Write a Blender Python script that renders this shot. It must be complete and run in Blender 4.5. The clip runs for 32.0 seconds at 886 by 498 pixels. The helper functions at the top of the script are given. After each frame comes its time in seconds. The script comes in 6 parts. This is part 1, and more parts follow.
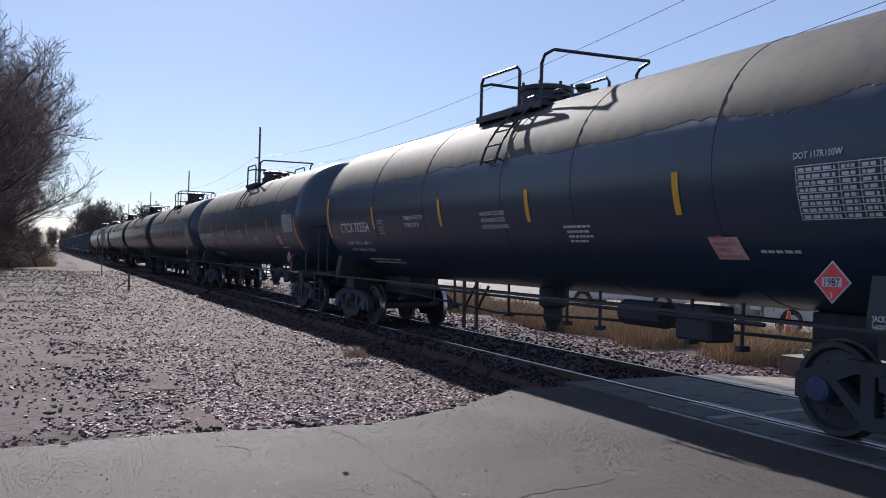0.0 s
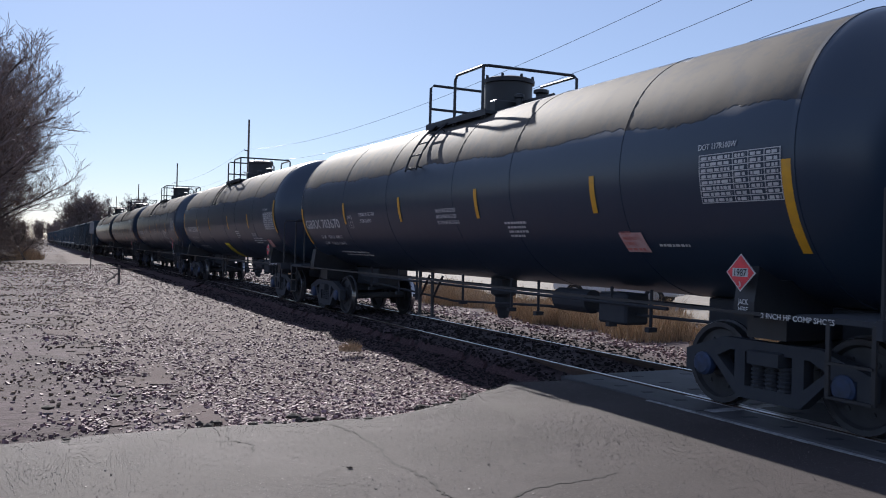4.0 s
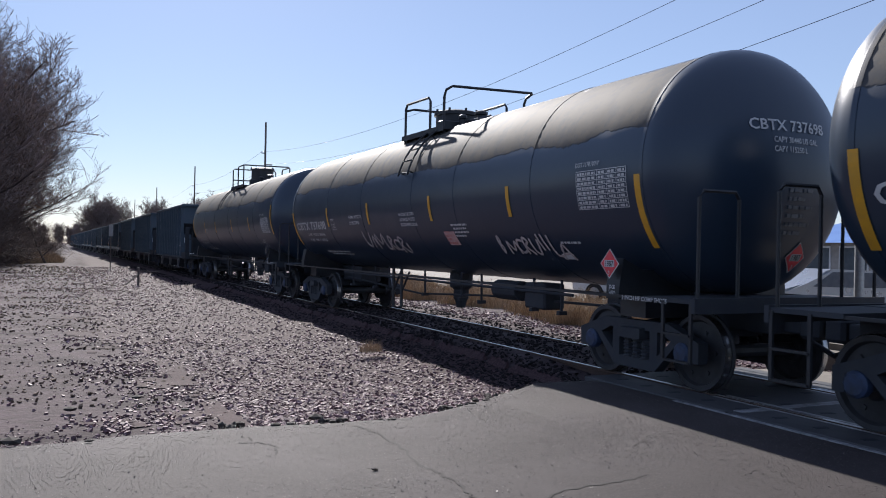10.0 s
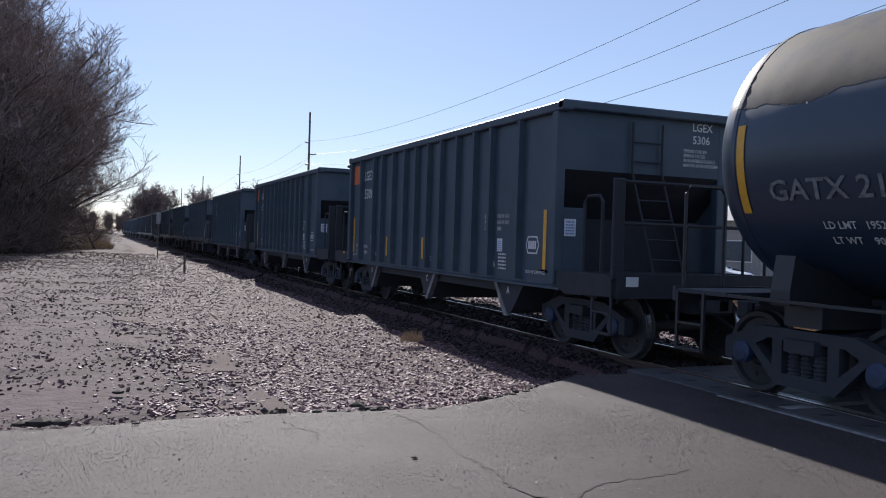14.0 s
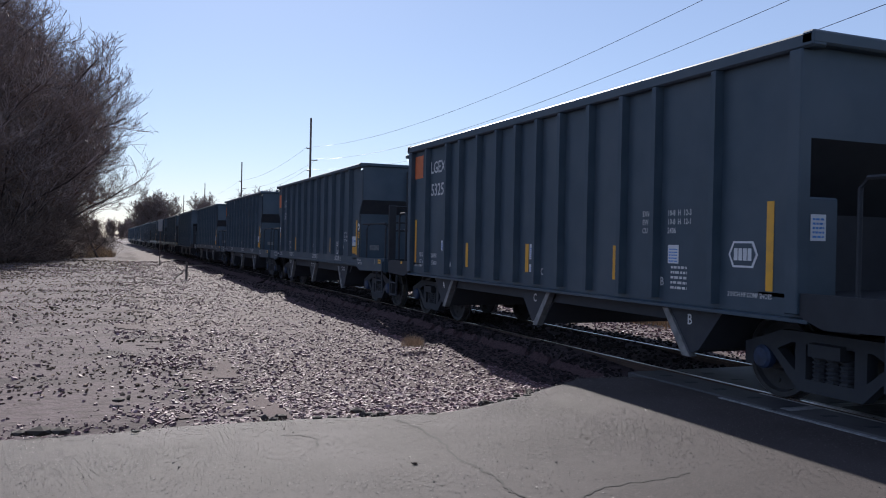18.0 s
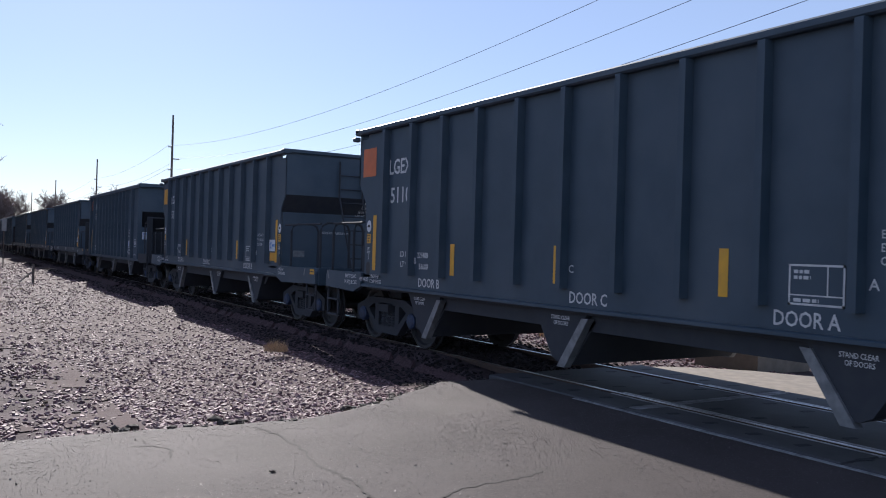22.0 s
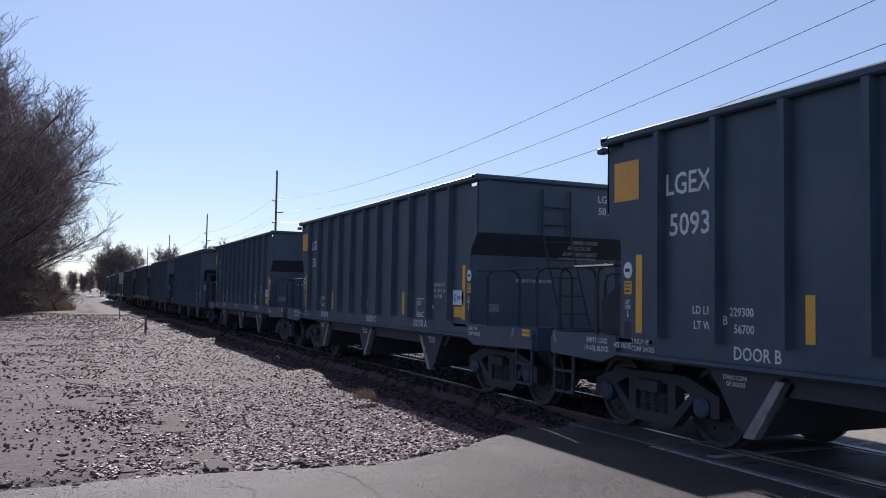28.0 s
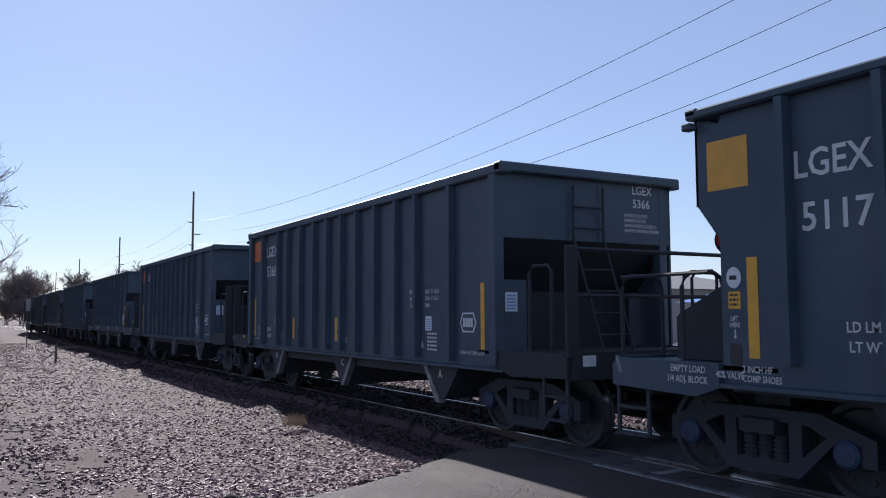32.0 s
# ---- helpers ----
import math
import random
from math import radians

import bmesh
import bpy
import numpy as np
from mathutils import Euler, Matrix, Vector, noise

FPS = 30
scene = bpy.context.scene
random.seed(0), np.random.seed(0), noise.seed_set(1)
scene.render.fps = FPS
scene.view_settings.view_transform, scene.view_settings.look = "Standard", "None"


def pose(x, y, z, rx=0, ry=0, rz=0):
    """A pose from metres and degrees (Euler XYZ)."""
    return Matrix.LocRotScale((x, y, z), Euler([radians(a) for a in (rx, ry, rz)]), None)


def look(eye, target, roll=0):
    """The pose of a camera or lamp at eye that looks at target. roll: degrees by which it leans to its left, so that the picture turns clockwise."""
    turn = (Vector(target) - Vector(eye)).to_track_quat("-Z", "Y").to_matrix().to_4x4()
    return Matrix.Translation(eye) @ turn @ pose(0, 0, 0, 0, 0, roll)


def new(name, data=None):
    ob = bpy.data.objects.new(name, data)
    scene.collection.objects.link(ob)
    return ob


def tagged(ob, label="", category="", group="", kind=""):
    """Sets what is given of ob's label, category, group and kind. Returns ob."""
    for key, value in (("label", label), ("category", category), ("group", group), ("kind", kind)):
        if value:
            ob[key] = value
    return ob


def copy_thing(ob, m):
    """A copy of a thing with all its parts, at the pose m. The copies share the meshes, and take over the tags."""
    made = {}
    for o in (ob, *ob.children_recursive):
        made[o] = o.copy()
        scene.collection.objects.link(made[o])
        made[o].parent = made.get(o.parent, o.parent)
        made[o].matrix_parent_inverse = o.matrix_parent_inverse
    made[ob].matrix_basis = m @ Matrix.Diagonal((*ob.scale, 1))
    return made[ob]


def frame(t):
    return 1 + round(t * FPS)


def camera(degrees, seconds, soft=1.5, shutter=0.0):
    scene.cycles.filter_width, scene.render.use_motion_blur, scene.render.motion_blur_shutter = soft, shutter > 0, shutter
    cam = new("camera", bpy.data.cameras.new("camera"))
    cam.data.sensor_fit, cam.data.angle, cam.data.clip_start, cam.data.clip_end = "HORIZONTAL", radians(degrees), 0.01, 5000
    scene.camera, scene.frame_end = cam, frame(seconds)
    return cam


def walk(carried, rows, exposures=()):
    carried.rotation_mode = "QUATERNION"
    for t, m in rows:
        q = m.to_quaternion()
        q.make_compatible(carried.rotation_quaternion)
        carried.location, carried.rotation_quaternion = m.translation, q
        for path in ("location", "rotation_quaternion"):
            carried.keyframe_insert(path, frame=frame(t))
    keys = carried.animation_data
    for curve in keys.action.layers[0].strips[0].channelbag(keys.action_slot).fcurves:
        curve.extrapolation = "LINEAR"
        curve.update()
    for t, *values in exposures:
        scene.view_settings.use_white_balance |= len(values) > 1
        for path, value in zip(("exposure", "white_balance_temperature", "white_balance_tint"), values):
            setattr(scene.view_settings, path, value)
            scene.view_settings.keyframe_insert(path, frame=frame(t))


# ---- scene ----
cam = camera(56.2, 32.0, soft=1.0, shutter=0.04)
PATH = [
    (0, (-7.718, -0.032, 1.634), (-6.848, 1.769, 1.65), 1.5),
    (0.5, (-7.78, -0.002, 1.639), (-6.891, 1.79, 1.652), 1.4),
    (1, (-7.782, 0.028, 1.64), (-6.889, 1.818, 1.649), 1.2),
    (1.5, (-7.795, -0.006, 1.651), (-6.898, 1.782, 1.655), 1.2),
    (2, (-7.793, 0.025, 1.639), (-6.892, 1.811, 1.641), 1.2),
    (2.5, (-7.801, 0.081, 1.638), (-6.908, 1.87, 1.646), 1.4),
    (3, (-7.807, 0.071, 1.641), (-6.915, 1.861, 1.647), 1.5),
    (3.5, (-7.818, 0.034, 1.647), (-6.926, 1.824, 1.648), 1.5),
    (5.5, (-7.829, -0.008, 1.649), (-6.927, 1.777, 1.649), 1.5),
    (6, (-7.81, 0.018, 1.65), (-6.909, 1.804, 1.653), 1.4),
    (6.5, (-7.808, 0.046, 1.637), (-6.908, 1.832, 1.645), 1.5),
    (7, (-7.814, 0.07, 1.639), (-6.942, 1.869, 1.655), 1.6),
    (7.5, (-7.826, 0.087, 1.627), (-6.955, 1.887, 1.645), 1.7),
    (8, (-7.83, 0.095, 1.63), (-6.964, 1.898, 1.637), 1.5),
    (8.5, (-7.82, 0.125, 1.626), (-6.961, 1.931, 1.632), 1.3),
    (9, (-7.818, 0.124, 1.625), (-6.964, 1.933, 1.63), 1.2),
    (9.5, (-7.831, 0.116, 1.624), (-6.977, 1.924, 1.628), 1.2),
    (10, (-7.837, 0.139, 1.62), (-6.978, 1.946, 1.622), 1.2),
    (10.5, (-7.837, 0.126, 1.619), (-6.996, 1.941, 1.62), 1.5),
    (11, (-7.835, 0.108, 1.609), (-7.002, 1.926, 1.605), 1.6),
    (11.5, (-7.833, 0.152, 1.611), (-7.015, 1.977, 1.592), 1.5),
    (12, (-7.818, 0.147, 1.604), (-7.025, 1.983, 1.586), 1.6),
    (12.5, (-7.846, 0.102, 1.621), (-7.071, 1.945, 1.601), 1.9),
    (13, (-7.848, 0.116, 1.617), (-7.083, 1.964, 1.595), 1.9),
    (13.5, (-7.835, 0.145, 1.614), (-7.067, 1.991, 1.591), 1.8),
    (15.5, (-7.836, 0.145, 1.618), (-7.076, 1.994, 1.593), 1.7),
    (16, (-7.835, 0.133, 1.628), (-7.079, 1.984, 1.607), 1.6),
    (16.5, (-7.818, 0.174, 1.616), (-7.066, 2.027, 1.597), 1.6),
    (17, (-7.827, 0.135, 1.62), (-7.082, 1.991, 1.607), 1.5),
    (17.5, (-7.803, 0.157, 1.618), (-7.061, 2.014, 1.608), 1.2),
    (18, (-7.799, 0.142, 1.618), (-7.037, 1.991, 1.605), 1.2),
    (18.5, (-7.765, 0.145, 1.63), (-6.903, 1.95, 1.61), 1.4),
    (19, (-7.762, 0.136, 1.626), (-6.791, 1.884, 1.611), 1.9),
    (19.5, (-7.766, 0.144, 1.626), (-6.771, 1.879, 1.612), 2.2),
    (20, (-7.757, 0.127, 1.64), (-6.758, 1.86, 1.622), 2.1),
    (20.5, (-7.742, 0.116, 1.64), (-6.733, 1.842, 1.626), 2.0),
    (21, (-7.725, 0.145, 1.627), (-6.68, 1.85, 1.626), 1.8),
    (21.5, (-7.736, 0.115, 1.632), (-6.68, 1.814, 1.632), 1.6),
    (22, (-7.762, 0.093, 1.632), (-6.719, 1.8, 1.636), 1.7),
    (22.5, (-7.751, 0.088, 1.632), (-6.704, 1.792, 1.635), 1.5),
    (23, (-7.768, 0.078, 1.638), (-6.736, 1.791, 1.641), 1.5),
    (23.5, (-7.801, 0.062, 1.64), (-6.854, 1.824, 1.642), 2.0),
    (24, (-7.796, 0.031, 1.645), (-6.842, 1.788, 1.648), 1.9),
    (24.5, (-7.78, -0.064, 1.651), (-6.813, 1.687, 1.669), 1.9),
    (25, (-7.714, -0.223, 1.619), (-6.781, 1.545, 1.671), 2.9),
    (25.5, (-7.69, -0.332, 1.638), (-6.862, 1.488, 1.685), 2.7),
    (26, (-7.67, -0.319, 1.634), (-6.869, 1.512, 1.679), 2.4),
    (26.5, (-7.688, -0.341, 1.642), (-6.887, 1.491, 1.698), 2.2),
    (28.5, (-7.673, -0.305, 1.663), (-6.835, 1.506, 1.784), 0.9),
    (29, (-7.73, -0.194, 1.658), (-6.879, 1.612, 1.781), 0.9),
    (29.5, (-7.749, -0.154, 1.664), (-6.839, 1.62, 1.825), -0.5),
    (30, (-7.735, -0.12, 1.666), (-6.803, 1.641, 1.837), -0.9),
    (30.5, (-7.763, -0.081, 1.655), (-6.781, 1.653, 1.822), 0.2),
    (31, (-7.778, -0.09, 1.677), (-6.789, 1.641, 1.841), 0.1),
    (31.5, (-7.749, -0.061, 1.687), (-6.758, 1.668, 1.849), -0.1),
    (32, (-7.713, 0.005, 1.663), (-6.716, 1.732, 1.824), -0.2),
]
walk(cam, [(t, look(eye, target, roll)) for t, eye, target, roll in PATH],
     [(0, 0.61, 6200, 13), (10.5, 0.61, 6200, 13), (12.5, 0.69, 6250, 13), (15.5, 0.61, 6200, 13), (19, 0.61, 6200, 13), (20.5, 0.77, 6240, 14), (22.5, 0.80, 6240, 14), (24, 0.62, 6200, 14), (27, 0.61, 6150, 14), (29.5, 0.61, 6080, 14), (32, 0.61, 6080, 14)])

# ---- light ----
SUN_EL, SUN_AZ = radians(29.7), radians(8.8)   # azimuth from +y towards +x
world = bpy.data.worlds.new("sky")
scene.world = world
world.use_nodes = True
wn = world.node_tree
sky = wn.nodes.new("ShaderNodeTexSky")
sky.sky_type, sky.sun_disc = "NISHITA", False
sky.sun_elevation, sky.sun_rotation = SUN_EL, SUN_AZ
sky.air_density, sky.dust_density, sky.ozone_density = 1.0, 0.12, 2.6
pale = wn.nodes.new("ShaderNodeMix")      # a thin high haze evens the blue out over the whole dome
pale.data_type = "RGBA"
pale.inputs[0].default_value = 0.56
pale.inputs[7].default_value = (2.55, 3.0, 4.45, 1)
wn.links.new(sky.outputs[0], pale.inputs[6])
wn.links.new(pale.outputs[2], wn.nodes["Background"].inputs[0])
wn.nodes["Background"].inputs[1].default_value = 0.094
sun = new("sun", bpy.data.lights.new("sun", "SUN"))
sun.data.energy, sun.data.angle, sun.data.color = 5.0, radians(0.55), (1.0, 0.94, 0.85)
sun_way = Vector((math.sin(SUN_AZ) * math.cos(SUN_EL), math.cos(SUN_AZ) * math.cos(SUN_EL), math.sin(SUN_EL)))
sun.matrix_world = look(sun_way * 100, (0, 0, 0))

# ---- materials ----


def material(name, base, rough=0.7, metal=0.0, second=None, scale=6.0, detail=6.0, bump=0.0, bump_scale=40.0, fac=(0.35, 0.65),
             island=0.0, third=None, third_scale=0.6, third_fac=(0.5, 0.75), rough_var=0.1, spec=0.5, random=0.0):
    """A procedural surface: base mixed with second by fine noise, third by broad noise, a bump and an uneven gloss."""
    m = bpy.data.materials.new(name)
    m.use_nodes = True
    nt = m.node_tree
    n, l = nt.nodes, nt.links
    b = n["Principled BSDF"]
    b.inputs["Metallic"].default_value = metal
    b.inputs["Specular IOR Level"].default_value = spec
    tc = n.new("ShaderNodeTexCoord")

    def noise_fac(sc, lo, hi, det):
        t = n.new("ShaderNodeTexNoise")
        t.inputs["Scale"].default_value, t.inputs["Detail"].default_value = sc, det
        l.new(tc.outputs["Object"], t.inputs["Vector"])
        r = n.new("ShaderNodeMapRange")
        r.inputs["From Min"].default_value, r.inputs["From Max"].default_value = lo, hi
        l.new(t.outputs["Fac"], r.inputs["Value"])
        return r.outputs[0], t

    def mix(a, c, f):
        x = n.new("ShaderNodeMix")
        x.data_type = "RGBA"
        for sock, v in ((x.inputs[6], a), (x.inputs[7], c)):
            if hasattr(v, "is_output"):
                l.new(v, sock)
            else:
                sock.default_value = (*v, 1)
        if hasattr(f, "is_output"):
            l.new(f, x.inputs[0])
        else:
            x.inputs[0].default_value = f
        return x.outputs[2]

    f1, t1 = noise_fac(scale, *fac, detail)
    col = mix(base, second or tuple(min(1, c * 1.35) for c in base), f1)
    if third:
        f3, _ = noise_fac(third_scale, *third_fac, 4.0)
        col = mix(col, third, f3)
    if island or random:
        src = n.new("ShaderNodeNewGeometry").outputs["Random Per Island"] if island else n.new("ShaderNodeObjectInfo").outputs["Random"]
        amount = island or random
        hsv = n.new("ShaderNodeHueSaturation")
        r = n.new("ShaderNodeMapRange")
        r.inputs["To Min"].default_value, r.inputs["To Max"].default_value = 1 - amount, 1 + amount
        l.new(src, r.inputs["Value"])
        l.new(r.outputs[0], hsv.inputs["Value"])
        l.new(col, hsv.inputs["Color"])
        col = hsv.outputs[0]
    l.new(col, b.inputs["Base Color"])
    rr = n.new("ShaderNodeMapRange")
    rr.inputs["To Min"].default_value, rr.inputs["To Max"].default_value = max(0, rough - rough_var), min(1, rough + rough_var)
    l.new(t1.outputs["Fac"], rr.inputs["Value"])
    l.new(rr.outputs[0], b.inputs["Roughness"])
    if bump:
        tb = n.new("ShaderNodeTexNoise")
        tb.inputs["Scale"].default_value, tb.inputs["Detail"].default_value = bump_scale, 5
        l.new(tc.outputs["Object"], tb.inputs["Vector"])
        bn = n.new("ShaderNodeBump")
        bn.inputs["Strength"].default_value, bn.inputs["Distance"].default_value = min(1.0, bump * 10), bump
        l.new(tb.outputs["Fac"], bn.inputs["Height"])
        l.new(bn.outputs[0], b.inputs["Normal"])
    return m


def glowing(name, color, strength):
    m = material(name, color, 0.3)
    b = m.node_tree.nodes["Principled BSDF"]
    b.inputs["Emission Color"].default_value = (*color, 1)
    b.inputs["Emission Strength"].default_value = strength
    return m


M_HOPPER = material("hopper_paint", (0.027, 0.051, 0.075), 0.55, second=(0.040, 0.066, 0.093), scale=3, third=(0.062, 0.086, 0.110), third_scale=0.9, third_fac=(0.46, 0.78), bump=0.002, bump_scale=9)
M_UNDER = material("underframe_grime", (0.024, 0.029, 0.040), 0.75, second=(0.035, 0.040, 0.048), scale=7, bump=0.002, bump_scale=30)
M_WHEEL = material("wheel_steel", (0.034, 0.036, 0.042), 0.6, second=(0.024, 0.025, 0.028), scale=8)
M_TREAD = material("polished_steel", (0.50, 0.50, 0.51), 0.30, metal=1.0, second=(0.34, 0.335, 0.33), scale=14)
M_RAIL = material("rail_rust", (0.055, 0.034, 0.027), 0.75, second=(0.085, 0.05, 0.036), scale=12, bump=0.001)
M_WHITE = material("white_stencil", (0.62, 0.63, 0.62), 0.6, second=(0.5, 0.5, 0.5), scale=9)
M_FAINT = material("faded_stencil", (0.22, 0.225, 0.23), 0.7, second=(0.12, 0.125, 0.13), scale=14)
M_YELLOW = material("yellow_reflector", (0.72, 0.36, 0.02), 0.4, second=(0.62, 0.32, 0.03), scale=9)
M_ORANGE = material("orange_panel", (0.62, 0.14, 0.035), 0.5, second=(0.52, 0.13, 0.04), scale=5)
M_AMBER = material("amber_panel", (0.70, 0.33, 0.03), 0.5, second=(0.6, 0.3, 0.04), scale=5)
M_RED = material("placard_red", (0.62, 0.05, 0.06), 0.5)
M_PINK = material("faded_red_panel", (0.62, 0.42, 0.40), 0.6, second=(0.55, 0.30, 0.28), scale=9)
M_LEMON = material("lemon_placard", (0.80, 0.66, 0.02), 0.5, second=(0.70, 0.58, 0.03), scale=6)
M_BLUE = material("blue_print", (0.05, 0.18, 0.45), 0.5)
M_BLUECAP = material("blue_bearing_cap", (0.030, 0.055, 0.125), 0.6, second=(0.025, 0.035, 0.06), scale=9)
M_SPRAY = material("pale_spray_paint", (0.55, 0.50, 0.48), 0.7, second=(0.40, 0.36, 0.36), scale=12)
M_LABEL = material("label_white", (0.66, 0.68, 0.70), 0.5, second=(0.58, 0.6, 0.62), scale=7)
M_ASPHALT = material("asphalt", (0.0165, 0.0130, 0.0130), 0.85, second=(0.056, 0.0445, 0.0435), scale=60, detail=14, fac=(0.34, 0.66), third=(0.058, 0.0475, 0.0475), third_scale=0.9, third_fac=(0.42, 0.74), bump=0.02, bump_scale=110, rough_var=0.1, spec=0.35)
M_DIRT = material("dry_dirt", (0.055, 0.0395, 0.041), 0.95, second=(0.106, 0.080, 0.084), scale=5, detail=14, fac=(0.34, 0.60), third=(0.043, 0.031, 0.032), third_scale=0.9, third_fac=(0.50, 0.64), bump=0.05, bump_scale=16, spec=0.15)
M_LITTER = material("leaf_litter", (0.075, 0.05, 0.036), 0.9, second=(0.17, 0.125, 0.092), scale=6, island=0.6, spec=0.2)
# near-black steel: holds the deep shade of the hopper ends in its colour
M_DEEPSHADE = material("deep_shade_steel", (0.016, 0.020, 0.027), 0.75, second=(0.026, 0.030, 0.038), scale=5)
M_CHIP = material("pale_chip", (0.125, 0.108, 0.105), 0.45, second=(0.085, 0.074, 0.072), scale=20, island=0.35)
# darker copy of M_STONE: the train's shadow is put into the colour
M_STONESHADED = material("ballast_stone_shaded", (0.017, 0.0145, 0.016), 0.85, second=(0.028, 0.023, 0.024), scale=8, island=0.5, rough_var=0.1, spec=0.15)
M_FADED = material("faded_red_print", (0.50, 0.17, 0.15), 0.6)
M_STONE = material("ballast_stone", (0.138, 0.076, 0.080), 0.68, second=(0.220, 0.146, 0.156), scale=8, island=0.5, rough_var=0.15, spec=0.27)
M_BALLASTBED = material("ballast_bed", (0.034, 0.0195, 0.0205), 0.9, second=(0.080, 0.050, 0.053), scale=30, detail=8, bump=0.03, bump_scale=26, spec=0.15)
M_TIE = material("tie_wood", (0.032, 0.025, 0.021), 0.9, second=(0.05, 0.04, 0.032), scale=6, bump=0.004)
M_PANEL = material("crossing_panel", (0.040, 0.042, 0.047), 0.7, second=(0.062, 0.063, 0.068), scale=9, bump=0.003, bump_scale=60, third=(0.078, 0.078, 0.082), third_scale=1.6, third_fac=(0.5, 0.75))
M_PAINTLINE = material("worn_white_line", (0.29, 0.29, 0.30), 0.7, second=(0.15, 0.15, 0.155), scale=11)
M_CONCRETE = material("concrete", (0.215, 0.185, 0.15), 0.85, second=(0.165, 0.145, 0.118), scale=7, bump=0.004, bump_scale=30, third=(0.15, 0.135, 0.118), third_scale=0.8)
M_BARK = material("bark", (0.055, 0.043, 0.037), 0.9, second=(0.085, 0.066, 0.056), scale=9, bump=0.01)
M_TWIG = material("twigs", (0.17, 0.135, 0.125), 0.85, second=(0.24, 0.185, 0.165), scale=3, island=0.35)
M_BRUSH = material("brown_brush", (0.10, 0.074, 0.062), 0.9, second=(0.17, 0.115, 0.085), scale=3, island=0.4)
M_LEAF = material("clinging_dead_leaves", (0.20, 0.115, 0.065), 0.8, second=(0.12, 0.075, 0.05), scale=2, island=0.4)
M_GRASS = material("dry_grass", (0.30, 0.205, 0.12), 0.9, second=(0.37, 0.275, 0.175), scale=2, island=0.35)
M_POLE = material("pole_wood", (0.10, 0.085, 0.075), 0.9, second=(0.15, 0.125, 0.11), scale=12)
M_WIRE = material("wire", (0.08, 0.085, 0.10), 0.4, metal=0.6)
M_GALV = material("galvanised", (0.42, 0.44, 0.45), 0.45, metal=0.7, second=(0.34, 0.35, 0.36), scale=20)
M_BLACK = material("black_paint", (0.014, 0.016, 0.020), 0.5)
M_REDLIGHT = glowing("signal_red", (0.75, 0.02, 0.015), 0.42)
M_LENS = material("dark_red_lens", (0.22, 0.015, 0.012), 0.2)

M_HOPPERLIGHT = material("scuffed_bright_steel", (0.24, 0.25, 0.26), 0.5, metal=0.3, second=(0.14, 0.15, 0.16), scale=8)
M_EDGE = material("worn_panel_edge", (0.42, 0.42, 0.43), 0.45, metal=0.5, second=(0.25, 0.25, 0.25), scale=9)


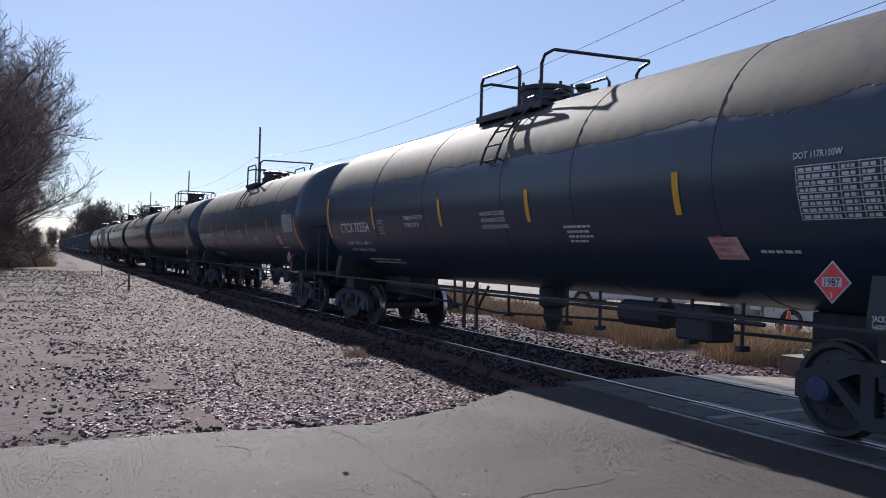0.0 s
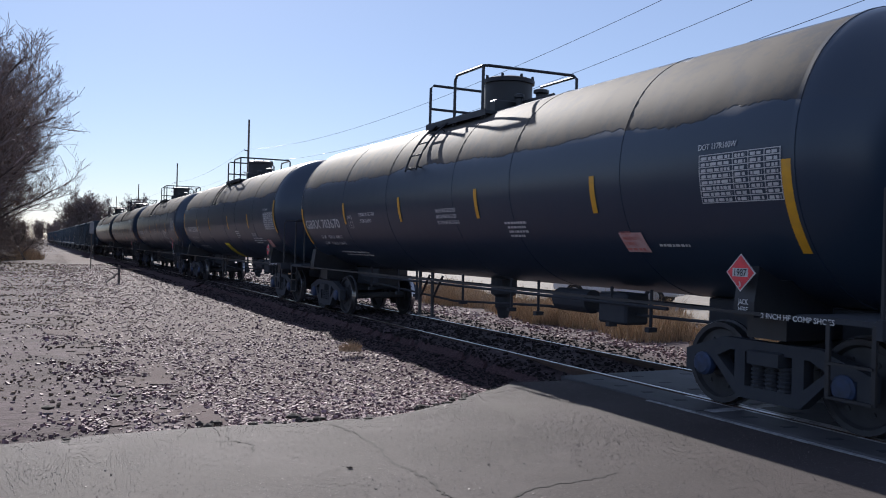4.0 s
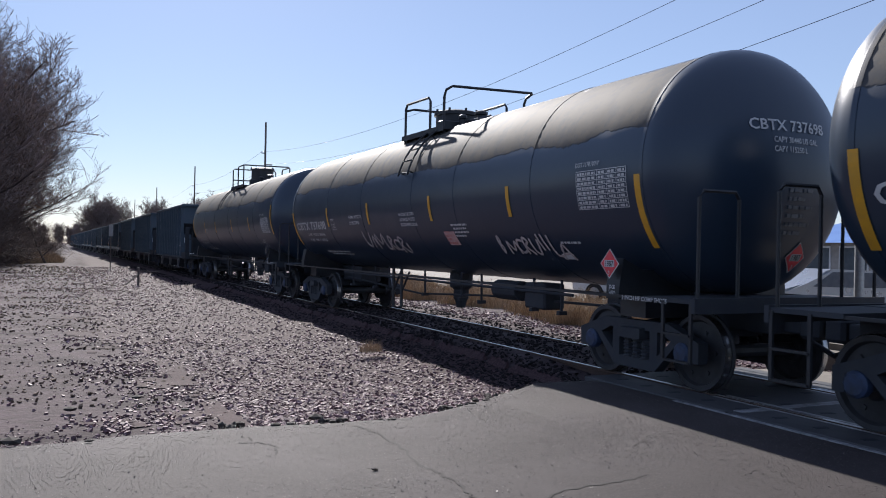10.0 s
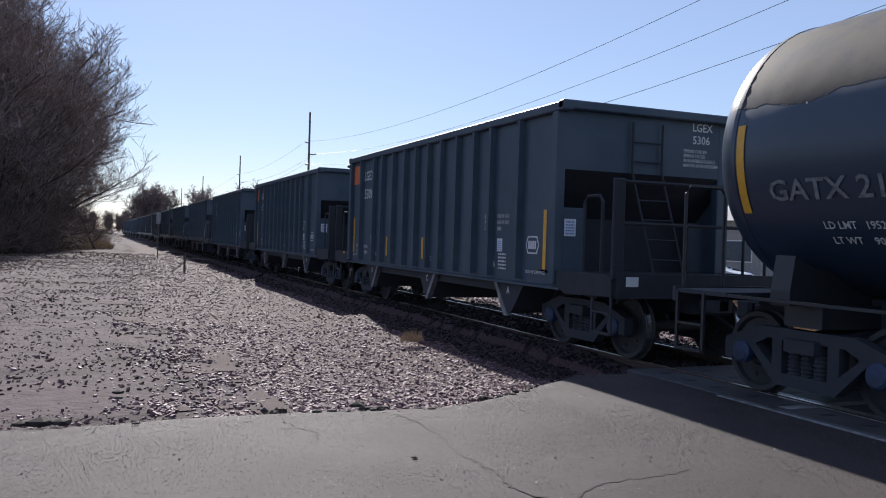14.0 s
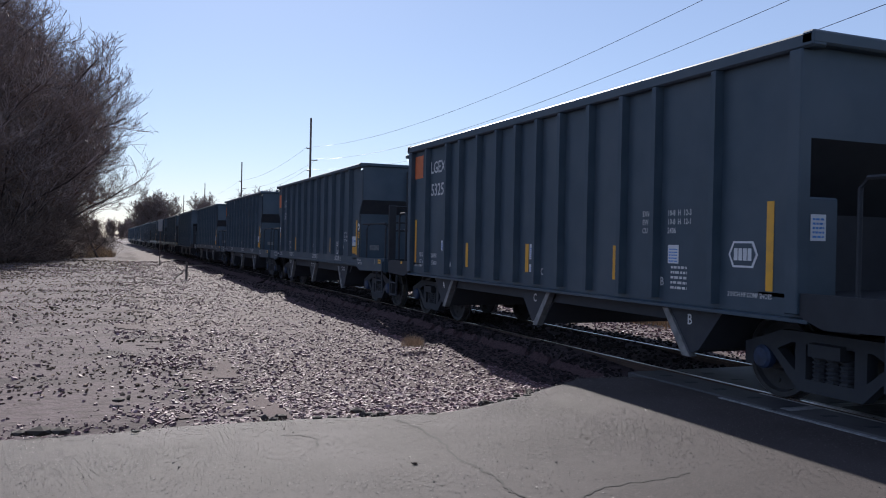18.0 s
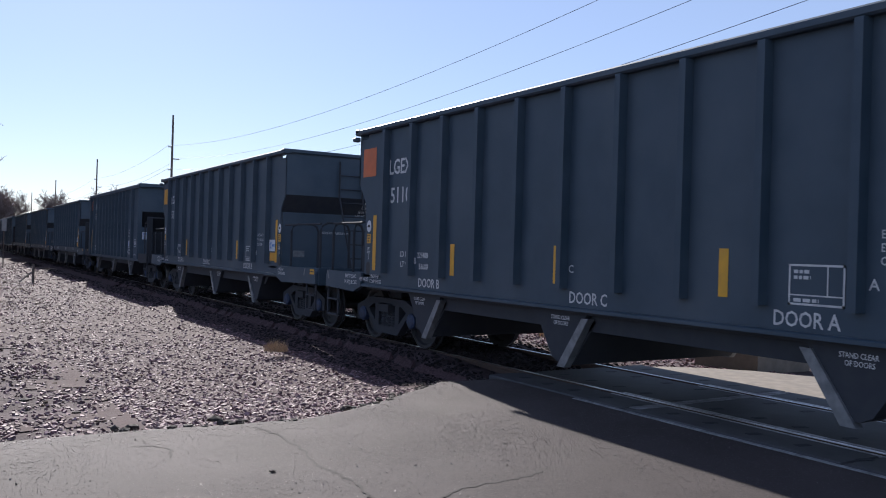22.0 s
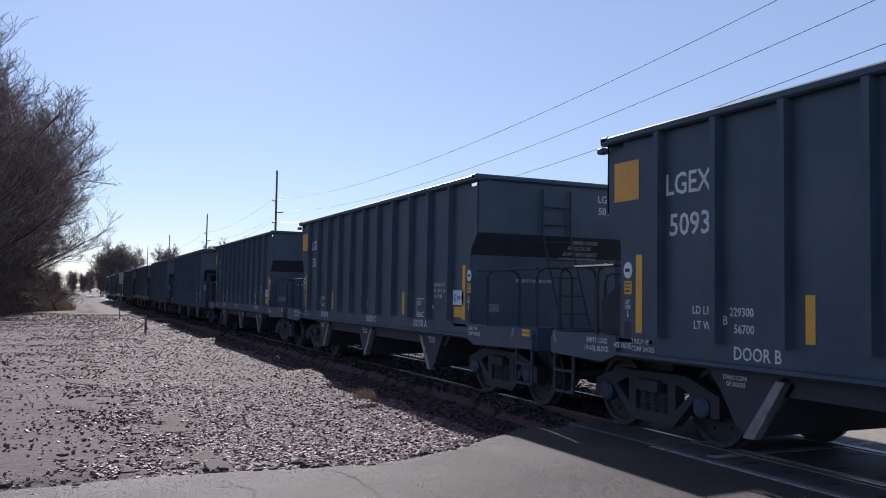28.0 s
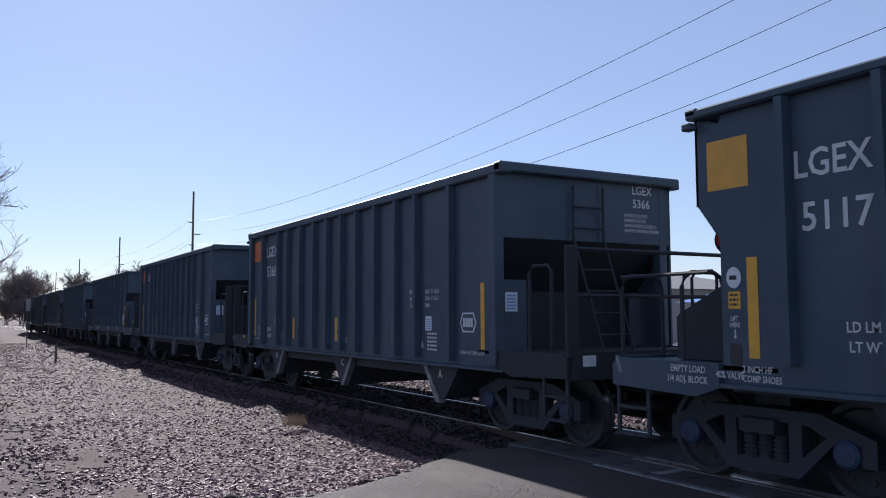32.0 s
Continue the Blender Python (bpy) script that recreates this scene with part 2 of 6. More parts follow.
def tank_paint():
    """Glossy black jacket whose upper part carries a film of pale dust with a washed, wavy lower edge."""
    m = bpy.data.materials.new("tank_paint")
    m.use_nodes = True
    n, l = m.node_tree.nodes, m.node_tree.links
    b = n["Principled BSDF"]
    tc = n.new("ShaderNodeTexCoord")
    sep = n.new("ShaderNodeSeparateXYZ")
    l.new(tc.outputs["Object"], sep.inputs[0])
    big = n.new("ShaderNodeTexNoise")
    big.inputs["Scale"].default_value, big.inputs["Detail"].default_value = 0.8, 3
    l.new(tc.outputs["Object"], big.inputs["Vector"])
    fine = n.new("ShaderNodeTexNoise")
    fine.inputs["Scale"].default_value, fine.inputs["Detail"].default_value = 9, 8
    l.new(tc.outputs["Object"], fine.inputs["Vector"])
    add = n.new("ShaderNodeMath")
    add.operation = "MULTIPLY_ADD"
    l.new(big.outputs["Fac"], add.inputs[0])
    add.inputs[1].default_value = 0.36
    l.new(sep.outputs["Z"], add.inputs[2])
    add2 = n.new("ShaderNodeMath")
    add2.operation = "MULTIPLY_ADD"
    l.new(fine.outputs["Fac"], add2.inputs[0])
    add2.inputs[1].default_value = 0.10
    l.new(add.outputs[0], add2.inputs[2])
    ramp = n.new("ShaderNodeMapRange")
    ramp.interpolation_type = "SMOOTHSTEP"
    ramp.inputs["From Min"].default_value, ramp.inputs["From Max"].default_value = 3.335, 3.36
    l.new(add2.outputs[0], ramp.inputs["Value"])
    grain = n.new("ShaderNodeMapRange")
    grain.inputs["From Min"].default_value, grain.inputs["From Max"].default_value = 0.38, 0.54
    grain.inputs["To Min"].default_value, grain.inputs["To Max"].default_value = 0.50, 1.0
    patches = n.new("ShaderNodeTexNoise")      # bare patches and rain runs in the film of dust
    patches.inputs["Scale"].default_value, patches.inputs["Detail"].default_value, patches.inputs["Roughness"].default_value = 2.6, 9, 0.68
    l.new(tc.outputs["Object"], patches.inputs["Vector"])
    l.new(patches.outputs["Fac"], grain.inputs["Value"])
    along = n.new("ShaderNodeMath")
    along.operation = "ABSOLUTE"
    l.new(sep.outputs["Y"], along.inputs[0])
    ends = n.new("ShaderNodeMapRange")     # the rain-washed heads carry little dust
    ends.inputs["From Min"].default_value, ends.inputs["From Max"].default_value = 7.64, 7.74
    ends.inputs["To Min"].default_value, ends.inputs["To Max"].default_value = 1.0, 0.06
    l.new(along.outputs[0], ends.inputs["Value"])
    crown = n.new("ShaderNodeMath")          # rain keeps the very top bare, down to a ragged line
    crown.operation = "MULTIPLY_ADD"
    l.new(patches.outputs["Fac"], crown.inputs[0])
    crown.inputs[1].default_value = 0.34
    l.new(sep.outputs["Z"], crown.inputs[2])
    bare = n.new("ShaderNodeMapRange")
    bare.inputs["From Min"].default_value, bare.inputs["From Max"].default_value = 4.195, 4.225
    bare.inputs["To Min"].default_value, bare.inputs["To Max"].default_value = 1.0, 0.12
    l.new(crown.outputs[0], bare.inputs["Value"])
    film = n.new("ShaderNodeMath")
    film.operation = "MULTIPLY"
    l.new(ramp.outputs[0], film.inputs[0])
    off = n.new("ShaderNodeMath")
    off.operation = "MULTIPLY"
    l.new(bare.outputs[0], off.inputs[0])
    l.new(ends.outputs[0], off.inputs[1])
    l.new(off.outputs[0], film.inputs[1])
    mul = n.new("ShaderNodeMath")
    mul.operation = "MULTIPLY"
    l.new(film.outputs[0], mul.inputs[0])
    l.new(grain.outputs[0], mul.inputs[1])
    mix = n.new("ShaderNodeMix")
    mix.data_type = "RGBA"
    mix.inputs[6].default_value, mix.inputs[7].default_value = (0.024, 0.041, 0.068, 1), (0.102, 0.090, 0.075, 1)
    l.new(mul.outputs[0], mix.inputs[0])
    l.new(mix.outputs[2], b.inputs["Base Color"])
    rr = n.new("ShaderNodeMapRange")
    rr.inputs["To Min"].default_value, rr.inputs["To Max"].default_value = 0.31, 0.72
    l.new(film.outputs[0], rr.inputs["Value"])
    sp = n.new("ShaderNodeMapRange")
    sp.inputs["To Min"].default_value, sp.inputs["To Max"].default_value = 0.5, 0.18
    l.new(film.outputs[0], sp.inputs["Value"])
    l.new(sp.outputs[0], b.inputs["Specular IOR Level"])
    l.new(rr.outputs[0], b.inputs["Roughness"])
    bn = n.new("ShaderNodeBump")
    bn.inputs["Strength"].default_value, bn.inputs["Distance"].default_value = 0.6, 0.02
    l.new(big.outputs["Fac"], bn.inputs["Height"])
    lip = n.new("ShaderNodeBump")
    lip.inputs["Strength"].default_value, lip.inputs["Distance"].default_value = 0.8, 0.006
    l.new(film.outputs[0], lip.inputs["Height"])
    l.new(bn.outputs[0], lip.inputs["Normal"])
    l.new(lip.outputs[0], b.inputs["Normal"])
    return m


M_TANK = tank_paint()

# ---- shape helpers ----


def box(bm, x0, x1, y0, y1, z0, z1, bevel=0.0):
    vs = [bm.verts.new((x, y, z)) for x in (x0, x1) for y in (y0, y1) for z in (z0, z1)]
    fs = [bm.faces.new([vs[i] for i in q]) for q in ((0, 1, 3, 2), (4, 6, 7, 5), (0, 4, 5, 1), (2, 3, 7, 6), (0, 2, 6, 4), (1, 5, 7, 3))]
    if bevel:
        edges = list({e for f in fs for e in f.edges})
        bmesh.ops.bevel(bm, geom=edges, offset=bevel, segments=1, affect="EDGES")
    return bm


def prism(bm, poly, a0, a1, axis="x"):
    """A flat outline, pushed out along x (outline in y, z), y (outline in x, z) or z (outline in x, y)."""
    def at(p, a):
        return {"x": (a, p[0], p[1]), "y": (p[0], a, p[1]), "z": (p[0], p[1], a)}[axis]
    lo, hi = [bm.verts.new(at(p, a0)) for p in poly], [bm.verts.new(at(p, a1)) for p in poly]
    bm.faces.new(lo)
    bm.faces.new(hi[::-1])
    for i in range(len(poly)):
        j = (i + 1) % len(poly)
        bm.faces.new((lo[j], lo[i], hi[i], hi[j]))
    return bm


def tube(bm, pts, r, seg=6, cap=True, taper=None):
    """A round bar along a line of points."""
    pts = [Vector(p) for p in pts]
    rings = []
    for i, p in enumerate(pts):
        d = (pts[min(i + 1, len(pts) - 1)] - pts[max(i - 1, 0)]).normalized()
        a = d.cross((0, 0, 1) if abs(d.z) < 0.9 else (1, 0, 0)).normalized()
        c = d.cross(a)
        rad = r if taper is None else r + (taper - r) * i / (len(pts) - 1)
        rings.append([bm.verts.new(p + rad * (math.cos(k * math.tau / seg) * a + math.sin(k * math.tau / seg) * c)) for k in range(seg)])
    for u, v in zip(rings, rings[1:]):
        for k in range(seg):
            bm.faces.new((u[k], u[(k + 1) % seg], v[(k + 1) % seg], v[k]))
    if cap:
        bm.faces.new(rings[0][::-1])
        bm.faces.new(rings[-1])
    return bm


def lathe(bm, profile, seg=32, axis="y", cap=True):
    """Turn (radius, along) pairs round an axis through the origin."""
    rings = []
    for r, a in profile:
        ring = []
        for k in range(seg):
            c, s = r * math.cos(k * math.tau / seg), r * math.sin(k * math.tau / seg)
            ring.append(bm.verts.new({"x": (a, c, s), "y": (c, a, s), "z": (c, s, a)}[axis]))
        rings.append(ring)
    for u, v in zip(rings, rings[1:]):
        for k in range(seg):
            bm.faces.new((u[k], u[(k + 1) % seg], v[(k + 1) % seg], v[k]))
    for ring in (rings[0], rings[-1]) if cap else ():
        bm.faces.new(ring)
    return bm


def mesh_of(name, bm, mat, smooth=False):
    bmesh.ops.recalc_face_normals(bm, faces=bm.faces)
    me = bpy.data.meshes.new(name)
    bm.to_mesh(me)
    bm.free()
    me.materials.append(mat)
    if smooth:
        me.polygons.foreach_set("use_smooth", [True] * len(me.polygons))
        me.set_sharp_from_angle(angle=radians(35))
    return me


def part(name, bm, mat, parent=None, label="", smooth=False):
    ob = new(name, mesh_of(name, bm, mat, smooth))
    ob.parent = parent
    if label:
        tagged(ob, label)
    return ob


def thing(name, label, category, group="", kind=""):
    ob = new(name)
    ob.empty_display_size = 0.2
    return tagged(ob, label, category, group, kind)


def shifted(ob, x, y, z):
    ob.location = (x, y, z)
    return ob


def instance_part(name, me, parent, x, y, z, rz=0.0):
    ob = new(name, me)
    ob.parent = parent
    ob.location, ob.rotation_euler = (x, y, z), (0, 0, rz)
    return ob


B = bmesh.new

# ---- ground ----


def ground_height(x, y):
    """The lie of the land: level road, a shoulder that dips beside the track, low ballast under the rails."""
    z = -0.17 + 0.05 * noise.noise((x * 0.15, y * 0.15, 0.3)) + 0.025 * noise.noise((x * 0.8, y * 0.8, 2.0))
    if -7.5 < x < -1.5 and y > 8.6:      # the shoulder dips beside the track
        z -= 0.11 * min(1, (y - 8.6) / 1.5) * min(1, (x + 7.5) / 2.5)
    if abs(x) < 3.2 and y > 9.0:
        z += 0.14 * max(0, 1 - max(0, abs(x) - 1.6) / 1.6) * min(1, (y - 9) / 3)
    return z


def grid_sheet(name, xs, ys, mat, height):
    verts = [(x, y, height(x, y)) for y in ys for x in xs]
    w = len(xs)
    faces = [(j * w + i, j * w + i + 1, (j + 1) * w + i + 1, (j + 1) * w + i) for j in range(len(ys) - 1) for i in range(w - 1)]
    me = bpy.data.meshes.new(name)
    me.from_pydata(verts, [], faces)
    me.materials.append(mat)
    me.polygons.foreach_set("use_smooth", [True] * len(faces))
    return new(name, me)


xs = [-2500, -900, -300, -120, -60, -35, -25] + [-18 + 0.4 * i for i in range(91)] + [25, 35, 60, 120, 300, 900, 2500]
ys = [-2500, -600, -150, -50, -20, -10, -4, 0, 4, 6, 7] + [7.6 + 0.4 * i for i in range(110)] + [55 + 5 * i for i in range(40)] + [300, 500, 900, 2500]
tagged(grid_sheet("ground", xs, ys, M_DIRT, lambda x, y: ground_height(x, y) if -18 <= x <= 18 and y > 6 else -0.22), "dry bare dirt ground with scattered gravel", "ground", kind="structure")


def road_edge(x):
    """Where the asphalt ends and the gravel begins."""
    return 7.86 + 0.06 * math.sin(x * 1.7) + 0.05 * noise.noise((x * 2.5, 0, 4)) + 0.02 * noise.noise((x * 9, 0, 4)) + (1.25 * min(1, max(0, (x + 4.6) / 2.4)) ** 1.3 if x < 0 else 1.25)


def road():
    bm = B()
    rows = []
    n = 150
    for i in range(n + 1):
        x = -60 + 58.6 * i / n if i < 60 else -36.56 + (36.56 - 1.42) * (i - 60) / (n - 60)
        row = []
        e = road_edge(x)
        for y in (-9, -5, -2, 0, 2, 4, 5.5, 7, e - 0.3, e, e + 0.05):
            z = -0.055 + 0.012 * noise.noise((x * 0.5, y * 0.5, 0)) + 0.035 * min(1, max(0, (x + 3.2) / 1.5)) - (0.02 if y == e else 0) - (0.12 if y > e else 0)
            row.append(bm.verts.new((x, y, z)))
        rows.append(row)
    for u, v in zip(rows, rows[1:]):
        for k in range(len(u) - 1):
            bm.faces.new((u[k], v[k], v[k + 1], u[k + 1]))
    tagged(part("road", bm, M_ASPHALT, None, "", True), "worn cracked grey asphalt road at a level crossing", "road", kind="structure")
    bm = B()
    prism(bm, [(1.42, -9), (1.42, 9.2), (1.75, 9.12), (2.3, 8.75), (2.75, 8.3), (3.05, 7.7), (3.4, 7.1), (4.2, 6.7), (60, 6.5), (60, -9)], -0.3, -0.035, "z")
    tagged(part("far_road", bm, M_CONCRETE), "pale worn pavement beyond the railway track", "road", kind="structure")


road()

# ---- track ----


def track():
    t = thing("railway_track", "single railway track with steel rails on wooden ties", "railway track", kind="structure")
    for x in (-0.755, 0.755):
        bm = B()
        prism(bm, [(x - 0.07, -0.17), (x + 0.07, -0.17), (x + 0.07, -0.155), (x + 0.01, -0.14), (x + 0.01, -0.045), (x + 0.036, -0.035), (x + 0.036, -0.004),
                   (x - 0.036, -0.004), (x - 0.036, -0.035), (x - 0.01, -0.045), (x - 0.01, -0.14), (x - 0.07, -0.155)], -60, 700, "y")
        rail = part("rail", bm, M_RAIL, t, "rusty steel rail with a polished head")
        bm = B()
        box(bm, x - 0.022, x + 0.022, -60, 700, -0.0035, 0.0)
        part("rail_head", bm, M_TREAD, rail, "bright polished running surface")
    bm = B()
    box(bm, -1.3, 1.3, -0.115, 0.115, -0.32, -0.165, 0.01)
    me = mesh_of("tie", bm, M_TIE)
    rnd = random.Random(3)
    for i in range(110):
        instance_part("tie", me, t, rnd.uniform(-0.04, 0.04), 9.7 + 0.52 * i, rnd.uniform(-0.01, 0.01), rnd.uniform(-0.02, 0.02))
    bm = B()
    for i in range(400):
        box(bm, -1.3, 1.3, 67 + 0.52 * i - 0.11, 67 + 0.52 * i + 0.11, -0.32, -0.165)
    tagged(part("far_ties", bm, M_TIE, t), kind="stuff")


track()


def crossing():
    c = thing("level_crossing", "level crossing surface of dark panels between the rails", "level crossing", kind="structure")
    for x0, x1 in ((-1.40, -0.83), (-0.66, 0.66), (0.83, 1.40)):
        y = 9.25
        while y > -9:
            y0 = max(-9, y - 2.55)
            bm = B()
            box(bm, x0, x1, y0 + 0.01, y - 0.01, -0.30, -0.008, 0.012)
            part("panel", bm, M_PANEL, c)
            y -= 2.55
    for x0, x1, y0, y1 in ((-1.30, -0.84, 6.56, 6.70), (-0.65, 0.65, 6.58, 6.72), (0.84, 1.30, 6.60, 6.74)):
        bm = B()
        box(bm, x0, x1, y0, y1, -0.012, -0.003)
        part("painted_line", bm, M_PAINTLINE, c, "worn pale painted line")
    for x0, x1, y0, y1 in ((-1.50, -1.42, -9, 7.42), (1.42, 1.50, -9, 7.6)):
        bm = B()
        box(bm, x0 + 0.01, x1 - 0.01, y0, y1, -0.3, -0.014 if x0 < 0 else -0.03, 0.002)
        part("edge_beam", bm, M_PAINTLINE, c, "pale edge beam")
    for x in (-0.850, -0.642, 0.642, 0.850):
        bm = B()
        box(bm, x - 0.018, x + 0.018, -9, 7.46, -0.06, -0.004, 0.002)
        part("panel_edge", bm, M_EDGE, c, "worn bright steel edge of a panel")
    bm = B()
    box(bm, -0.035, 0.035, -0.075, 0.075, -0.0075, -0.0045)
    slot_me = mesh_of("lag_recess", bm, M_DEEPSHADE)
    rnd = random.Random(17)
    for i in range(13):
        for x in (-1.12, -0.42, 0.42, 1.12):
            instance_part("lag_recess", slot_me, c, x + rnd.uniform(-0.02, 0.02), 2.6 + 0.52 * i + rnd.uniform(-0.03, 0.03), 0, 1.35)


crossing()


def stones(name, spots, rnd, label, height=ground_height, mat=None):
    """Angular stones, joined into one heap; spots of x, y, size."""
    verts, faces = [], []
    corner = [(-1, -1, -1), (1, -1, -1), (1, 1, -1), (-1, 1, -1), (-1, -1, 1), (1, -1, 1), (1, 1, 1), (-1, 1, 1)]
    quads = [(0, 3, 2, 1), (4, 5, 6, 7), (0, 1, 5, 4), (1, 2, 6, 5), (2, 3, 7, 6), (3, 0, 4, 7)]
    for x, y, s in spots:
        a = rnd.uniform(0, math.tau)
        ca, sa = math.cos(a), math.sin(a)
        sx, sy, sz = s * rnd.uniform(0.6, 1.15), s * rnd.uniform(0.45, 0.9), s * rnd.uniform(0.3, 0.65)
        tx, ty = rnd.uniform(-0.5, 0.5), rnd.uniform(-0.5, 0.5)
        z = height(x, y) + sz * rnd.uniform(-0.1, 0.8)
        k = len(verts)
        for cx, cy, cz in corner:
            px, py, pz = cx * sx * rnd.uniform(0.5, 1), cy * sy * rnd.uniform(0.5, 1), cz * sz * rnd.uniform(0.6, 1)
            pz += tx * px + ty * py
            verts.append((x + ca * px - sa * py, y + sa * px + ca * py, z + pz))
        faces += [tuple(k + i for i in q) for q in quads]
    me = bpy.data.meshes.new(name)
    me.from_pydata(verts, [], faces)
    me.materials.append(mat or M_STONE)
    return tagged(new(name, me), label, "gravel", kind="stuff")


def gravel_left(y):
    """How far the spread of stones reaches away from the track."""
    return -6.3 + 0.6 * noise.noise((y * 0.6, 0, 5)) - (0.11 * max(0, y - 10.5) if y < 18 else max(-1.5, 0.82 - 0.03 * (y - 18)))


def gravel_bed(y0, rows, step, lift):
    """Fines and small stone chips that fill the gaps between the stones."""
    verts, faces, index = [], [], {}
    for j in range(rows):
        y = y0 + step * j
        for i in range(int(8.1 / step)):
            x = -8.9 + step * i
            if x > -1.5 or y < road_edge(x) + 0.03 or x < gravel_left(y) - 0.1 + 1.1 * noise.noise((x * 1.3, y * 1.3, 7)) + 0.5 * noise.noise((x * 4, y * 4, 2)):
                continue
            quad = []
            for a, b in ((0, 0), (1, 0), (1, 1), (0, 1)):
                key = (i + a, j + b)
                if key not in index:
                    index[key] = len(verts)
                    px, py = -8.9 + step * key[0], y0 + step * key[1]
                    px, py = px + 0.36 * step * noise.noise((px * 7, py * 7, 1)), py + 0.36 * step * noise.noise((px * 7, py * 7, 9))
                    verts.append((px, py, ground_height(px, py) + lift))
                quad.append(index[key])
            faces.append(tuple(quad))
    me = bpy.data.meshes.new("gravel_bed")
    me.from_pydata(verts, [], faces)
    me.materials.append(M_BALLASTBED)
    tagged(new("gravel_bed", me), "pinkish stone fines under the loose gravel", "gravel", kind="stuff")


gravel_bed(7.8, 190, 0.14, 0.012)
gravel_bed(34.4, 170, 0.5, 0.014)


def gravel():
    rnd = random.Random(11)
    spots = []
    while len(spots) < 46000:
        y = 7.9 + 62 * rnd.random() ** 2.6
        x = rnd.uniform(-9.5, -1.45)
        left = gravel_left(y)
        dense = 1.0 if x > left else max(0.02, 0.62 - 0.55 * (left - x))
        dense *= 1.0 if y < 17 else 0.55
        if x < -6.0:
            dense *= 0.55 + 1.3 * noise.noise((x * 0.6, y * 0.9, 8))
        if y < road_edge(x) + 0.02 or rnd.random() > dense:
            continue
        spots.append((x, y, rnd.uniform(0.013, 0.034) * (1 + 0.014 * (y - 9))))
    # stones where the train's shadow lies get the darkened colour
    in_shadow = [s for s in spots if s[0] > -2.35 + 0.25 * noise.noise((s[1] * 0.8, 3, 1))]
    marked = set(in_shadow)
    stones("gravel", [s for s in spots if s not in marked], rnd, "loose pinkish grey crushed stone beside the track")
    spots = []
    while len(spots) < 12000:
        y = 7.2 + 52 * rnd.random() ** 1.8
        x = rnd.uniform(-1.4, 3.6 + 0.03 * (y - 9))
        if y < 9.25 and (x < 1.5 or y < 9.3 - 0.75 * max(0, x - 1.5) ** 1.3):
            continue
        if abs(abs(x) - 0.755) < 0.09:
            continue
        spots.append((x, y, rnd.uniform(0.016, 0.040) * (1 + 0.012 * (y - 9))))
    stones("ballast", in_shadow + [s for s in spots if s[0] < 1.6], rnd, "track ballast around the rails, coloured dark for the train shadow", mat=M_STONESHADED)
    stones("gravel", [s for s in spots if s[0] >= 1.6], rnd, "pinkish grey crushed stone beyond the rails")


gravel()


def grit():
    """Loose chips on the asphalt and the dirt verge."""
    rnd = random.Random(31)
    spots = []
    while len(spots) < 42000:
        x, y = rnd.uniform(-10.5, -1.6), 3.2 + 6.2 * rnd.random() ** 0.9
        e = road_edge(x)
        if y > e or rnd.random() > 0.22 + 1.1 * max(0, noise.noise((x * 0.45, y * 0.9, 3))) + 0.5 * max(0, 1 - (e - y) / 0.8):
            continue
        spots.append((x, y, rnd.uniform(0.0018, 0.0040) * (2.2 if rnd.random() < 0.012 else 1)))
    stones("loose_grit", spots, rnd, "small loose stone chips scattered on the asphalt road", lambda x, y: -0.053 + 0.012 * noise.noise((x * 0.5, y * 0.5, 0)) + 0.035 * min(1, max(0, (x + 3.2) / 1.5)), M_CHIP)
    spots = []
    while len(spots) < 15000:
        x, y = rnd.uniform(-15, -5.2), 7.8 + 48 * rnd.random() ** 1.9
        if y < road_edge(x) + 0.05 or rnd.random() > 0.40 + 1.1 * noise.noise((x * 0.35, y * 0.45, 6)):
            continue
        spots.append((x, y, rnd.uniform(0.006, 0.017) * (1 + 0.03 * (y - 8)) * (2.2 if rnd.random() < 0.02 else 1)))
    stones("verge_gravel", spots, rnd, "scattered stones and clods on the dirt verge")

    spots = []
    while len(spots) < 12000:
        x, y = rnd.uniform(-18, -4.8), 9.0 + 60 * rnd.random() ** 1.5
        if rnd.random() > 0.25 + 1.3 * noise.noise((x * 0.22, y * 0.7, 16)) + (0.35 if x < -11 else 0):
            continue
        spots.append((x, y, rnd.uniform(0.010, 0.030) * (1 + 0.025 * (y - 8))))
    stones("leaf_litter", spots, rnd, "dry leaves, twigs and clods littering the dirt verge", lambda x, y: ground_height(x, y) + 0.004, M_LITTER)


grit()

# ---- lettering ----
STRINGS = set()
LETTERS = {}
TANKS = [  # mark on the side and head, capacity lines, dust and trim that set it apart
    ("ADMX 30211", "CAPY 30140 US GAL", "CAPY 114090 L"), ("CTCX 732554", "CAPY 30450 US GAL", "CAPY 115260 L"), ("CBTX 737709", "CAPY 30460 US GAL", "CAPY 115300 L"),
    ("GBRX 703670", "CAPY 30100 US GAL", "CAPY 113900 L"), ("GATX 223202", "CAPY 30310 US GAL", "CAPY 114 732  L"), ("GBRX 703780", "CAPY 30100 US GAL", "CAPY 113900 L"),
    ("CBTX 737698", "CAPY 30440 US GAL", "CAPY 115250 L"), ("GATX 215965", "CAPY 29150 US GAL", "CAPY 110341 L")]
